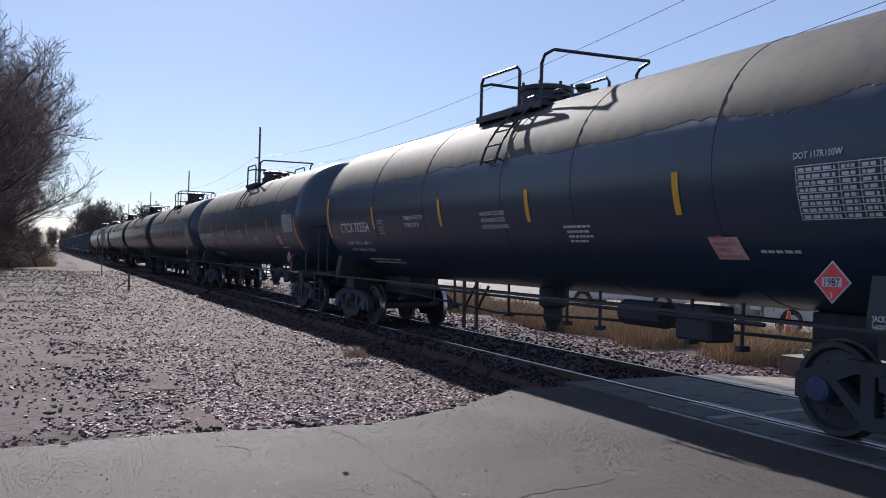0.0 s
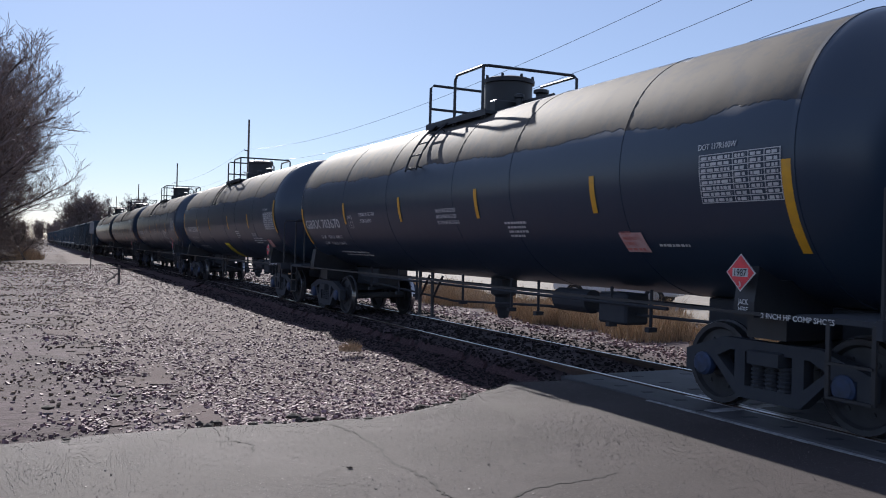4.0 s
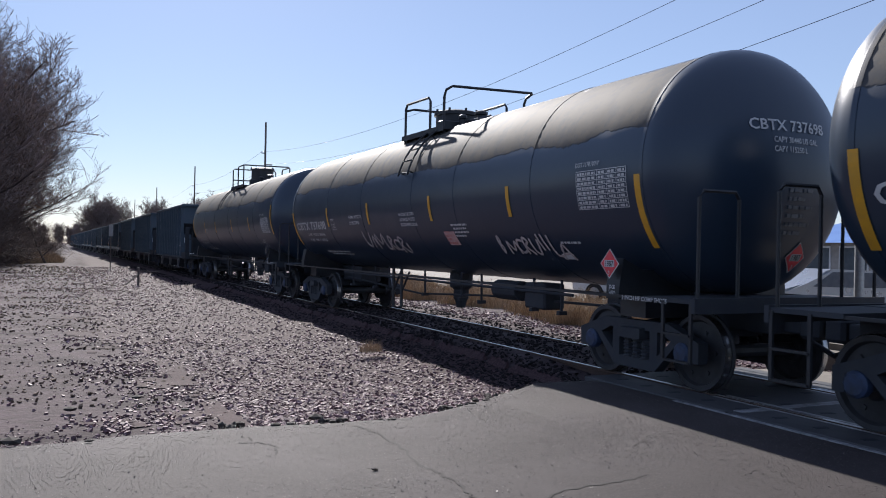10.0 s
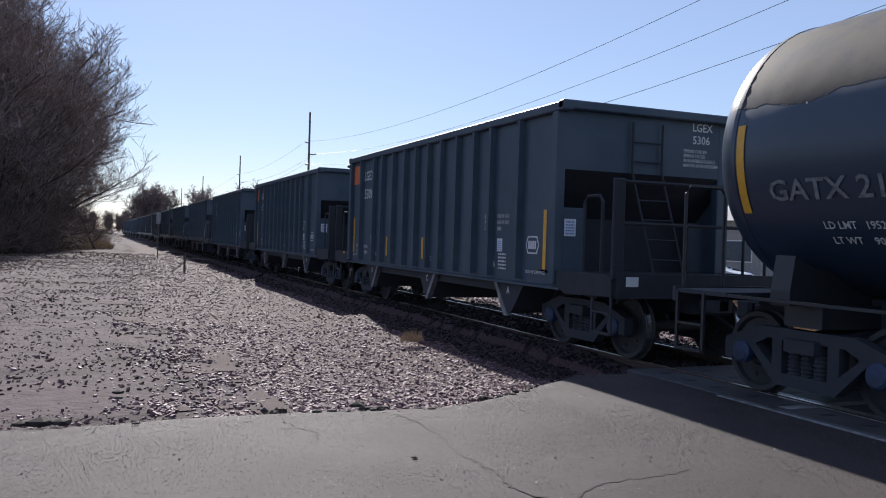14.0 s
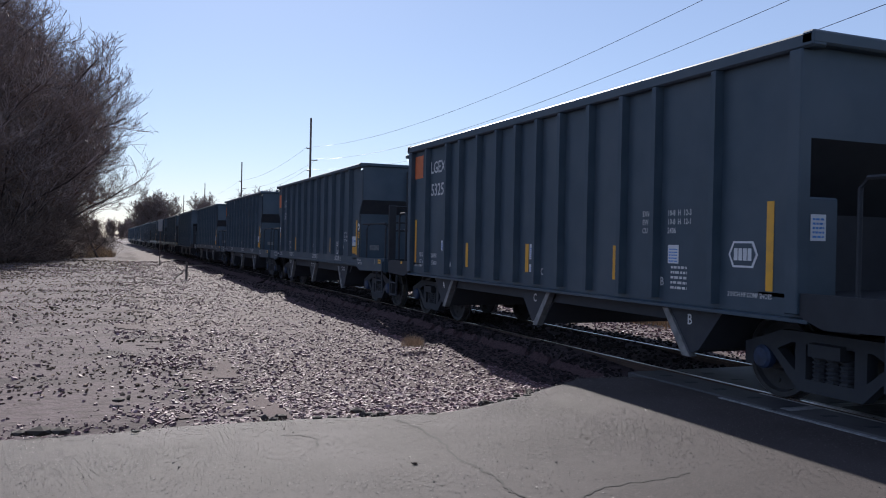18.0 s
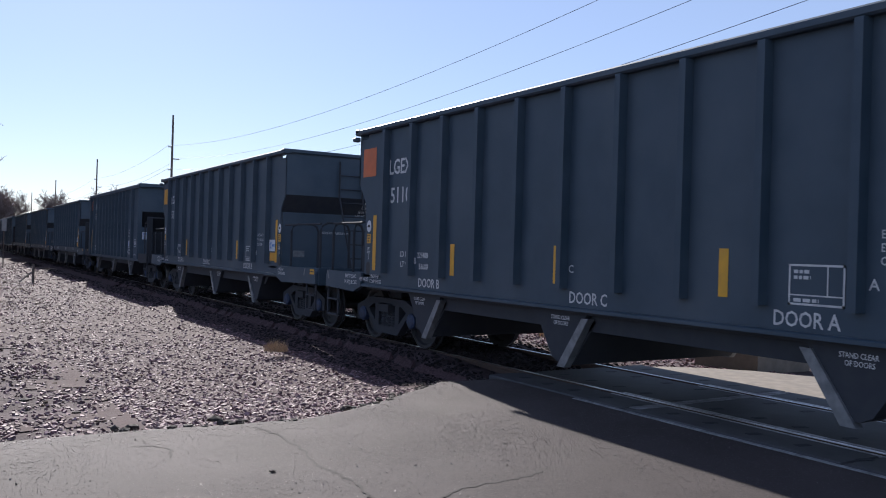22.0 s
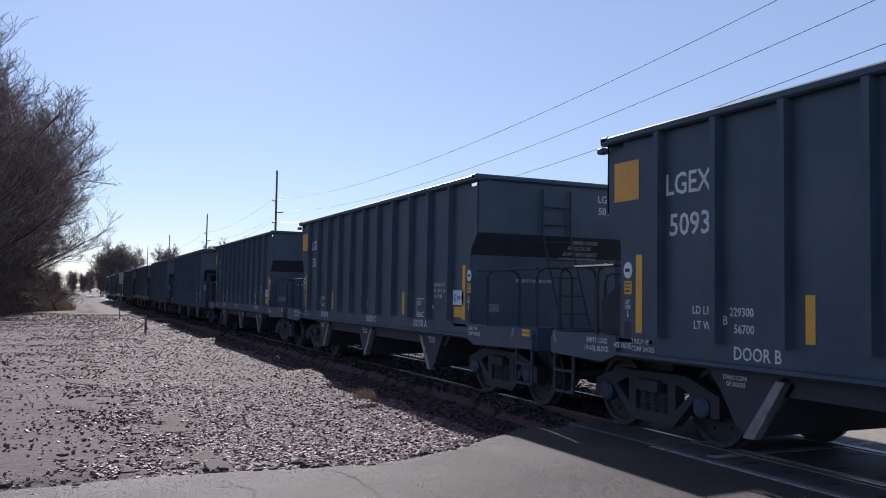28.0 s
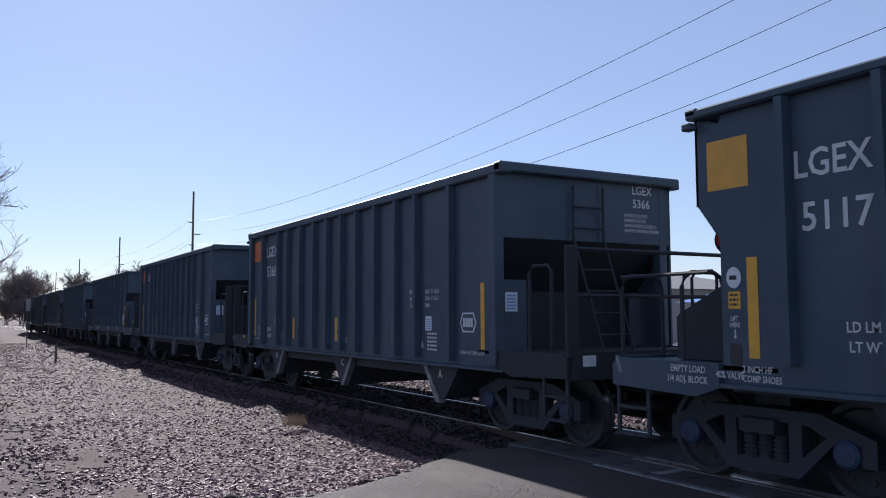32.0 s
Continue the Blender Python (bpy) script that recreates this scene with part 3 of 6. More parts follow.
HOPPERS = [  # number, doors lettered or not, colour of the end square, load limit, light weight
    ("5306", 0, "o", "228400", "57600"), ("5334", 0, "o", "228400", "57600"), ("5325", 0, "o", "228400", "57600"), ("5154", 1, "o", "229500", "56500"),
    ("5110", 1, "o", "229400", "56600"), ("5160", 1, "y", "229400", "56600"), ("5367", 0, "o", "228500", "57500"), ("5093", 1, "y", "229300", "56700"),
    ("5011", 1, "y", "229300", "56700"), ("5117", 1, "y", "229200", "56800"), ("5366", 0, "o", "228500", "57500")] + [("", i % 2, "o", "", "") for i in range(6)]
COMMON = ["LGEX", "LD LMT", "LT WT", "DOOR A", "DOOR B", "DOOR C", "A", "B", "C", "STAND CLEAR", "OF DOORS", "EMPTY LOAD", "1/4 ADJ. BLOCK", "40% VALVE", "2 INCH HF", "COMP SHOES",
          "LIFT", "HERE", "JACK", "EXW 10-8  H 12-0", "EW  10-8  H 12-0", "CU FT 2400", "SPRING 7 OC D5", "SPRING 7 IC D5", "36 IN WHEELS CLASS C", "AAR NO 24 BRAKE BEAM",
          "GRADE E COUPLERS & YOKE", "1987", "3", "FRA AIP", "DOT 117R100W", "THERMAL PROTECTION", "SYSTEM EQUIPPED", "HANDLE MUST BE LOCKED", "AND CHAINED IN CLOSED",
          "POSITION BEFORE LOADING", "RAILROAD", "CROSSING", "LD LMT   195000 LB   88400 KG", "LD LMT   195200 LB   88500 KG", "LT WT    90800 LB   41200 KG", "EXW", "EW", "CU FT", "10-8  H  12-3", "10-8  H  12-1", "2406", "LT WT    91000 LB   41300 KG", "24-HOUR", "EMERGENCY", "NUMBER", "2 INCH HF COMP SHOES", "JACK LIFT HERE", "PLATE"]
STRINGS.update(COMMON)
for row in TANKS:
    STRINGS.update(row)
for row in HOPPERS:
    STRINGS.update(s for s in (row[0], row[3], row[4]) if s)


def cut_letters():
    """Outline every string once, with a cap height of one metre and its start at the origin."""
    obs = {}
    for s in sorted(STRINGS):
        cu = bpy.data.curves.new("letters", "FONT")
        cu.body, cu.size, cu.resolution_u, cu.offset = s, 1.0, 2, 0.014
        obs[s] = new("letters", cu)
    bpy.context.view_layer.update()
    deps = bpy.context.evaluated_depsgraph_get()
    for s, ob in obs.items():
        me = bpy.data.meshes.new_from_object(ob.evaluated_get(deps))
        vs = [v.co.copy() for v in me.vertices]
        k = 1 / 0.69
        LETTERS[s] = ([(v.x * k, v.y * k) for v in vs], [tuple(p.vertices) for p in me.polygons], max((v.x for v in vs), default=1) * k)
        bpy.data.meshes.remove(me)
    for ob in obs.values():
        cu = ob.data
        bpy.data.objects.remove(ob)
        bpy.data.curves.remove(cu)


cut_letters()


def lettering(s, height, place, mat, parent, squeeze=1.0, name="lettering"):
    """The string as a thin mesh: place(u, v) lays a point of the flat text, in metres, into the parent's space."""
    vs, fs, w = LETTERS[s]
    me = bpy.data.meshes.new(name)
    me.from_pydata([place(u * height * squeeze, v * height) for u, v in vs], [], fs)
    me.materials.append(mat)
    ob = new(name, me)
    ob.parent = parent
    return ob


def patch(w, h, place, mat, parent, name, nu=1, nv=1, label=""):
    """A flat or wrapped sheet of w by h metres, laid by place(u, v)."""
    me = bpy.data.meshes.new(name)
    vs = [place(w * i / nu, h * j / nv) for j in range(nv + 1) for i in range(nu + 1)]
    me.from_pydata(vs, [], [(j * (nu + 1) + i, j * (nu + 1) + i + 1, (j + 1) * (nu + 1) + i + 1, (j + 1) * (nu + 1) + i) for j in range(nv) for i in range(nu)])
    me.materials.append(mat)
    ob = new(name, me)
    ob.parent = parent
    return tagged(ob, label)


def bars(rows, place, mat, parent, name="stencil_block", seed=0):
    """Lettering too small to read: bars of its size. Rows of u, v, width, height."""
    rnd = random.Random(seed)
    verts, faces = [], []
    for u, v, w, h in rows:
        x = u
        while x < u + w:
            step = min(rnd.uniform(1.0, 3.2) * h, u + w - x)
            k = len(verts)
            verts += [place(x, v), place(x + step * 0.86, v), place(x + step * 0.86, v + h), place(x, v + h)]
            faces.append((k, k + 1, k + 2, k + 3))
            x += step + 0.25 * h
    me = bpy.data.meshes.new(name)
    me.from_pydata(verts, [], faces)
    me.materials.append(mat)
    ob = new(name, me)
    ob.parent = parent
    return ob


# ---- trucks ----


def truck_meshes():
    bm = B()
    for pts in ([(-1.16, 0.36), (-1.16, 0.60), (-0.62, 0.78), (0.62, 0.78), (1.16, 0.60), (1.16, 0.36), (1.02, 0.36), (1.02, 0.54), (0.76, 0.54), (0.50, 0.66), (-0.50, 0.66), (-0.76, 0.54), (-1.02, 0.54), (-1.02, 0.36)],
                [(-0.80, 0.56), (-0.70, 0.58), (-0.36, 0.30), (0.36, 0.30), (0.70, 0.58), (0.80, 0.56), (0.40, 0.17), (-0.40, 0.17)],
                [(-0.44, 0.25), (-0.30, 0.25), (-0.30, 0.70), (-0.44, 0.70)], [(0.30, 0.25), (0.44, 0.25), (0.44, 0.70), (0.30, 0.70)]):
        prism(bm, pts, -0.07, 0.07, "x")
    frame_me = mesh_of("side_frame", bm, M_UNDER)
    bm = B()
    coil = []
    for z in range(6):
        coil += [(0.066, 0.295 + z * 0.044), (0.082, 0.304 + z * 0.044), (0.082, 0.316 + z * 0.044), (0.066, 0.325 + z * 0.044)]
    lathe(bm, coil, 10, "z")
    spring_me = mesh_of("spring", bm, M_UNDER)
    bm = B()
    lathe(bm, [(0.0, -0.055), (0.10, -0.055), (0.13, -0.03), (0.13, 0.05), (0.0, 0.05)], 14, "x")
    cap_me = mesh_of("bearing_cap", bm, M_BLUECAP, True)
    bm = B()
    prism(bm, [(-1.15, 0.55), (1.15, 0.55), (1.15, 0.68), (0.45, 0.80), (-0.45, 0.80), (-1.15, 0.68)], -0.2, 0.2, "y")
    bolster_me = mesh_of("bolster", bm, M_UNDER)
    bm = B()
    r = 0.457
    tube(bm, [(-1.0, 0, 0), (1.0, 0, 0)], 0.085, 10)
    for sx in (-1, 1):
        b2 = B()
        lathe(b2, [(0.10, 0.70), (0.15, 0.70), (0.17, 0.755), (r - 0.10, 0.765), (r - 0.07, 0.70), (r + 0.028, 0.70), (r + 0.028, 0.725), (r, 0.735), (r - 0.006, 0.835), (r - 0.06, 0.835), (r - 0.085, 0.79), (0.17, 0.815), (0.14, 0.85), (0.10, 0.85)], 28, "x")
        if sx < 0:
            bmesh.ops.scale(b2, vec=(-1, 1, 1), verts=b2.verts)
        me = bpy.data.meshes.new("tmp")
        b2.to_mesh(me)
        b2.free()
        bm.from_mesh(me)
        bpy.data.meshes.remove(me)
        for k in range(6):
            a = k * math.tau / 6
            box(bm, sx * 0.80 - 0.02, sx * 0.80 + 0.02, 0.27 * math.cos(a) - 0.02, 0.27 * math.cos(a) + 0.02, 0.27 * math.sin(a) - 0.02, 0.27 * math.sin(a) + 0.02)
    wheel_me = mesh_of("wheelset", bm, M_WHEEL, True)
    tread_me = []
    for sx in (-1, 1):
        bm = B()
        lathe(bm, [(r + 0.001, sx * 0.742), (r + 0.0015, sx * 0.75), (r + 0.0015, sx * 0.82), (r - 0.003, sx * 0.8345)], 28, "x", False)
        tread_me.append(mesh_of("tread", bm, M_TREAD, True))
    return frame_me, spring_me, cap_me, bolster_me, wheel_me, tread_me


TRUCK = truck_meshes()


def add_truck(car, y):
    frame_me, spring_me, cap_me, bolster_me, wheel_me, tread_me = TRUCK
    bolster = instance_part("truck_bolster", bolster_me, car, 0, y, 0)
    for sx in (-1.0, 1.0):
        f = instance_part("side_frame", frame_me, bolster, sx, 0, 0)
        for dy in (-0.17, 0.0, 0.17):
            instance_part("spring", spring_me, bolster, sx, dy, 0)
        for dy in (-0.89, 0.89):
            instance_part("bearing_cap", cap_me, bolster, sx * 1.06, dy, 0.457)
    for dy in (-0.89, 0.89):
        w = instance_part("wheelset", wheel_me, car, 0, y + dy, 0.457)
        tagged(w, "steel wheelset with bright worn treads")
        for me in tread_me:
            instance_part("tread", me, w, 0, 0, 0)


def add_coupler(car, y):
    s = 1 if y > 0 else -1
    bm = B()
    box(bm, -0.09, 0.09, min(y, y - s * 0.9), max(y, y - s * 0.9), 0.74, 0.92, 0.02)
    box(bm, -0.17, 0.17, min(y, y - s * 0.26), max(y, y - s * 0.26), 0.70, 0.97, 0.04)
    part("coupler", bm, M_UNDER, car)
    bm = B()
    tube(bm, [(0.25, y - s * 0.75, 0.85), (0.3, y - s * 0.45, 0.62), (0.27, y - s * 0.12, 0.5), (0.2, y + s * 0.02, 0.55)], 0.03, 6)
    part("air_hose", bm, M_BLACK, car)


# ---- tank cars ----
ZC, RT, HALF, HEAD = 2.66, 1.53, 7.68, 0.80
FEET = (0.86, 1.32)


def on_tank(y, z, lift=0.012):
    """Lays flat text on the near flank: y, z is its lower left corner."""
    a0 = math.asin((z - ZC) / RT)
    return lambda u, v: (-(RT + lift) * math.cos(a0 + v / RT), y - u, ZC + (RT + lift) * math.sin(a0 + v / RT))


def on_head(x, z, lift=0.012, more=0.0):
    def place(u, v):
        px, pz = x + u, z + v - ZC
        return px, -HALF - more - HEAD * math.sqrt(max(0.0, 1 - (px * px + pz * pz) / RT**2)) - lift, pz + ZC
    return place


def placard(place_at, car, worn=False):
    """A red diamond with its number, or a dark blank one."""
    def turned(place):
        return lambda u, v: place((u - v) * 0.7071, (u + v) * 0.7071)
    sheet = patch(0.27, 0.27, turned(place_at(0)), M_UNDER if worn else M_WHITE, car, "placard", 3, 3, "dark blank diamond placard" if worn else "red and white diamond placard")
    me_place = turned(place_at(0.004))
    patch(0.245, 0.245, lambda u, v: me_place(u + 0.0125, v + 0.0125), M_WHEEL if worn else M_RED, car, "placard_face", 3, 3)
    if worn:
        return
    patch(0.2, 0.085, lambda u, v: place_at(0.008)(u - 0.10, v + 0.15), M_WHITE, car, "placard_number_panel")
    lettering("1987", 0.07, lambda u, v: place_at(0.011)(u - 0.09, v + 0.157), M_BLACK, car, 0.85)
    lettering("3", 0.05, lambda u, v: place_at(0.011)(u - 0.02, v + 0.05), M_WHITE, car)


def tank_body(label, dome, tall, far=0.0):
    car = thing("tank_car", label, "tank car", "tank cars of the train")
    bm = B()
    prof = [(0.0, -HALF - HEAD)] + [(RT * math.sin(a), -HALF - HEAD * math.cos(a)) for a in [math.pi / 2 * i / 12 for i in range(1, 12)]] + [(RT, -HALF)]
    prof += [(RT, -HALF + 2 * HALF * i / 20) for i in range(1, 20)]
    prof = [(r, a - far) for r, a in prof[:13]] + prof[13:] + [(r, far - a) for r, a in reversed(prof[:13])]
    lathe(bm, prof[1:-1], 64, "y")
    bmesh.ops.translate(bm, verts=bm.verts, vec=(0, 0, ZC))
    part("tank_shell", bm, M_TANK, car, "black steel jacket with a pale dusty top", True)
    for y in (-HALF, -5.15, -2.6, -0.75, 2.1, 4.6, HALF):
        bm = B()
        lathe(bm, [(RT - 0.01, y - 0.03), (RT + 0.006, y - 0.028), (RT + 0.006, y + 0.028), (RT - 0.01, y + 0.03)], 56, "y")
        bmesh.ops.translate(bm, verts=bm.verts, vec=(0, 0, ZC))
        part("jacket_band", bm, M_TANK, car, "", True)
    # manway, walkway and rails on top
    bm = B()
    high = 4.80 if tall else 4.58
    lathe(bm, [(0.0, 3.95), (0.44, 3.95), (0.44, high - 0.12), (0.48, high - 0.11), (0.48, high - 0.04), (0.40, high - 0.01), (0.0, high)], 24, "z")
    bmesh.ops.translate(bm, verts=bm.verts, vec=(0, dome, 0))
    manway = part("manway", bm, M_BLACK, car, "black manway housing", True)
    for k in range(8):
        a = k * math.tau / 8
        bm = B()
        tube(bm, [(0.45 * math.cos(a), dome + 0.45 * math.sin(a), high - 0.1), (0.45 * math.cos(a), dome + 0.45 * math.sin(a), high + 0.02)], 0.025, 6)
        part("lid_bolt", bm, M_BLACK, manway)
    for x, y, r, h in ((0.1, dome - 0.95, 0.09, 4.48), (-0.22, dome - 0.75, 0.06, 4.40), (0.25, dome + 0.75, 0.07, 4.42), (-0.1, dome + 0.95, 0.05, 4.34)):
        bm = B()
        lathe(bm, [(0.0, 4.0), (r, 4.0), (r, h - 0.1), (r * 1.5, h - 0.08), (r * 1.5, h - 0.03), (r * 0.6, h), (0.0, h)], 10, "z")
        bmesh.ops.translate(bm, verts=bm.verts, vec=(x, y, 0))
        part("top_valve", bm, M_BLACK, car)
    y0, y1 = (-0.85, 1.50) if tall else (-0.98, 1.10)
    for x0, x1 in ((-0.95, -0.50), (0.50, 0.95)):
        bm = B()
        box(bm, x0, x1, y0, y1, 3.97, 4.0)
        for k in range(int((y1 - y0) / 0.12)):
            box(bm, x0, x1, y0 + k * 0.12, y0 + 0.03 + k * 0.12, 4.0, 4.02)
        box(bm, x0 - 0.015, x0, y0, y1, 3.94, 4.05)
        for y in (y0 + 0.1, (y0 + y1) / 2, y1 - 0.15):
            box(bm, x0 + 0.05, x0 + 0.1, y, y + 0.06, 3.6, 3.97)
        part("walkway", bm, M_BLACK, car, "black steel grating walkway")
    if tall:
        loops = [[(-0.9, 1.45, 3.9), (-0.9, 1.45, 4.76), (-0.84, 1.45, 4.82), (0.84, 1.45, 4.82), (0.9, 1.45, 4.76), (0.9, 1.45, 3.9)],
                 [(-0.9, 0.42, 3.9), (-0.9, 0.42, 4.74), (-0.9, 0.34, 4.82), (-0.9, -0.61, 4.82), (-0.82, -0.68, 4.82), (0.84, -0.80, 4.82), (0.9, -0.84, 4.76), (0.9, -0.84, 3.95)],
                 [(-0.9, -0.63, 3.9), (-0.9, -0.63, 4.81)], [(-0.9, 1.45, 4.36), (0.9, 1.45, 4.36)],
                 [(0.9, -0.75, 4.80), (0.9, 0.30, 4.80), (0.9, 0.38, 4.72), (0.9, 0.38, 3.95)]]
    else:
        loops = [[(-0.9, 1.05, 3.85), (-0.9, 1.05, 4.64), (-0.9, 0.97, 4.73), (-0.9, -0.14, 4.71), (-0.9, -0.23, 4.62), (-0.9, -0.23, 3.95)],
                 [(-0.9, 1.05, 4.60), (-0.7, 1.08, 4.66), (0.8, 1.13, 4.66), (0.9, 1.13, 4.60), (0.9, 1.13, 3.95)],
                 [(-0.9, -0.87, 3.95), (-0.9, -0.88, 4.62), (-0.9, -0.96, 4.74), (-0.84, -1.12, 4.79), (0.84, -1.28, 4.79), (0.9, -1.2, 4.79), (0.9, -0.98, 4.74), (0.9, -0.90, 4.64), (0.9, -0.90, 3.95)],
                 [(0.9, 1.13, 4.60), (0.9, 1.05, 4.75), (0.9, -0.10, 4.75), (0.9, -0.18, 4.66), (0.9, -0.18, 3.95)]]
    for pts in loops:
        bm = B()
        tube(bm, pts, 0.027, 6)
        part("safety_rail", bm, M_BLACK, car)
    bm = B()
    box(bm, -0.62, 0.45, dome - 0.62, dome - 0.40, 3.95, 4.28, 0.02)
    tube(bm, [(-0.2, dome - 0.5, 4.22), (0.1, dome - 1.35, 4.30)], 0.05, 8)
    part("valve_box", bm, M_BLACK, car)
    # side ladders
    ladder_y = (0.58, 1.04) if tall else (-0.70, -0.24)
    for sx in (-1, 1):
        bm = B()
        for y in ladder_y:
            tube(bm, [(sx * (RT + 0.10) * math.cos(a), y, ZC + (RT + 0.10) * math.sin(a)) for a in [0.25 + 0.09 * k for k in range(9)]], 0.02, 5)
        for k in range(5):
            a = 0.28 + 0.165 * k
            p = (sx * (RT + 0.10) * math.cos(a), ZC + (RT + 0.10) * math.sin(a))
            tube(bm, [(p[0], ladder_y[0], p[1]), (p[0], ladder_y[1], p[1])], 0.015, 5)
        for a in (0.3, 0.85):
            for y in ladder_y:
                tube(bm, [(sx * RT * math.cos(a), y, ZC + RT * math.sin(a)), (sx * (RT + 0.1) * math.cos(a), y, ZC + (RT + 0.1) * math.sin(a))], 0.015, 5)
        part("ladder", bm, M_BLACK, car, "black steel ladder")
    # sills, saddles, end platforms
    for sy in (-1, 1):
        bm = B()
        box(bm, -0.28, 0.28, min(sy * 5.4, sy * 8.55), max(sy * 5.4, sy * 8.55), 0.72, 1.14, 0.02)
        part("stub_sill", bm, M_UNDER, car)
        bm = B()
        prism(bm, [(-1.42, 1.05), (1.42, 1.05), (1.42, 1.20), (1.36, 1.56), (1.05, 1.42), (-1.05, 1.42), (-1.36, 1.56), (-1.42, 1.20)], sy * 7.05 - 0.13, sy * 7.05 + 0.13, "y")
        box(bm, -1.1, 1.1, sy * 7.05 - 0.25, sy * 7.05 + 0.25, 0.82, 1.06)
        part("saddle", bm, M_BLACK, car)
        bm = B()
        box(bm, -1.50, 1.50, min(sy * 7.75, sy * 8.62), max(sy * 7.75, sy * 8.62), 1.08, 1.13)
        box(bm, -1.52, 1.52, sy * 8.60 - 0.03, sy * 8.60 + 0.03, 0.98, 1.15)
        part("end_platform", bm, M_UNDER, car)
        for sx in (-1, 1):
            bm = B()
            tube(bm, [(sx * 1.42, sy * 8.56, 1.1), (sx * 1.42, sy * 8.56, 2.25), (sx * 1.36, sy * 8.56, 2.33), (sx * 0.9, sy * 8.56, 2.33), (sx * 0.84, sy * 8.56, 2.25), (sx * 0.84, sy * 8.56, 1.1)], 0.022, 6)
            part("end_handrail", bm, M_BLACK, car)
            bm = B()
            for z in (0.42, 0.72):
                box(bm, sx * 1.5 - 0.03, sx * 1.5 + 0.03, min(sy * 8.1, sy * 8.55), max(sy * 8.1, sy * 8.55), z, z + 0.025)
            for y in (sy * 8.1, sy * 8.55):
                box(bm, sx * 1.5 - 0.015, sx * 1.5 + 0.015, y - 0.02, y + 0.02, 0.42, 1.1)
            part("sill_step", bm, M_BLACK, car)
        add_truck(car, sy * 7.05)
        add_coupler(car, sy * 9.07)
    for sx in (-1, 1):
        bm = B()
        box(bm, sx * 1.47 - 0.018, sx * 1.47 + 0.018, -8.6, 8.6, 1.08, 1.112)
        part("side_rail", bm, M_BLACK, car, "dark steel rail along the tank bottom")
    # brake gear under the tank
    bm = B()
    tube(bm, [(-0.55, -5.8, 0.86), (-0.55, -2.2, 0.80), (-0.5, 1.0, 0.66), (-0.5, 5.8, 0.84)], 0.022, 6)
    tube(bm, [(0.4, -5.8, 0.95), (0.4, 5.8, 0.95)], 0.03, 6)
    tube(bm, [(-0.75, -5.2, 0.98), (-0.75, 5.4, 0.98)], 0.026, 6)
    part("brake_pipe", bm, M_UNDER, car)
    for y in (-4.9, -4.1, -2.3, -1.5, 0.2, 2.2, 3.1, 4.7):
        bm = B()
        tube(bm, [(-0.75, y, 1.2), (-0.72, y + 0.04, 0.70)], 0.022, 6)
        box(bm, -0.80, -0.66, y - 0.02, y + 0.06, 0.66, 0.72)
        part("pipe_hanger", bm, M_UNDER, car)
    for y in (0.95, 1.50) if tall else FEET:
        bm = B()
        tube(bm, [(-1.0, y, 1.2), (-1.0, y - 0.02, 0.38)], 0.034, 7)
        tube(bm, [(-1.0, y - 0.42, 1.14), (-1.0, y - 0.03, 0.72)], 0.024, 6)
        part("ladder_foot", bm, M_BLACK, car)
    bm = B()
    box(bm, -0.75, -0.35, -4.4, -3.8, 0.70, 1.12, 0.03)
    lathe_bm = B()
    lathe(lathe_bm, [(0.0, -3.5), (0.17, -3.5), (0.17, -2.7), (0.0, -2.7)], 14, "y")
    bmesh.ops.translate(lathe_bm, verts=lathe_bm.verts, vec=(-0.6, 0, 0.95))
    me = bpy.data.meshes.new("tmp")
    lathe_bm.to_mesh(me)
    lathe_bm.free()
    bm.from_mesh(me)
    bpy.data.meshes.remove(me)
    part("brake_reservoir", bm, M_UNDER, car)
    bm = B()
    lathe(bm, [(0.0, 0.42), (0.09, 0.42), (0.12, 0.55), (0.16, 0.62), (0.16, 0.8), (0.24, 0.86), (0.24, 1.2)], 14, "z")
    part("outlet_valve", bm, M_UNDER, car)
    return car


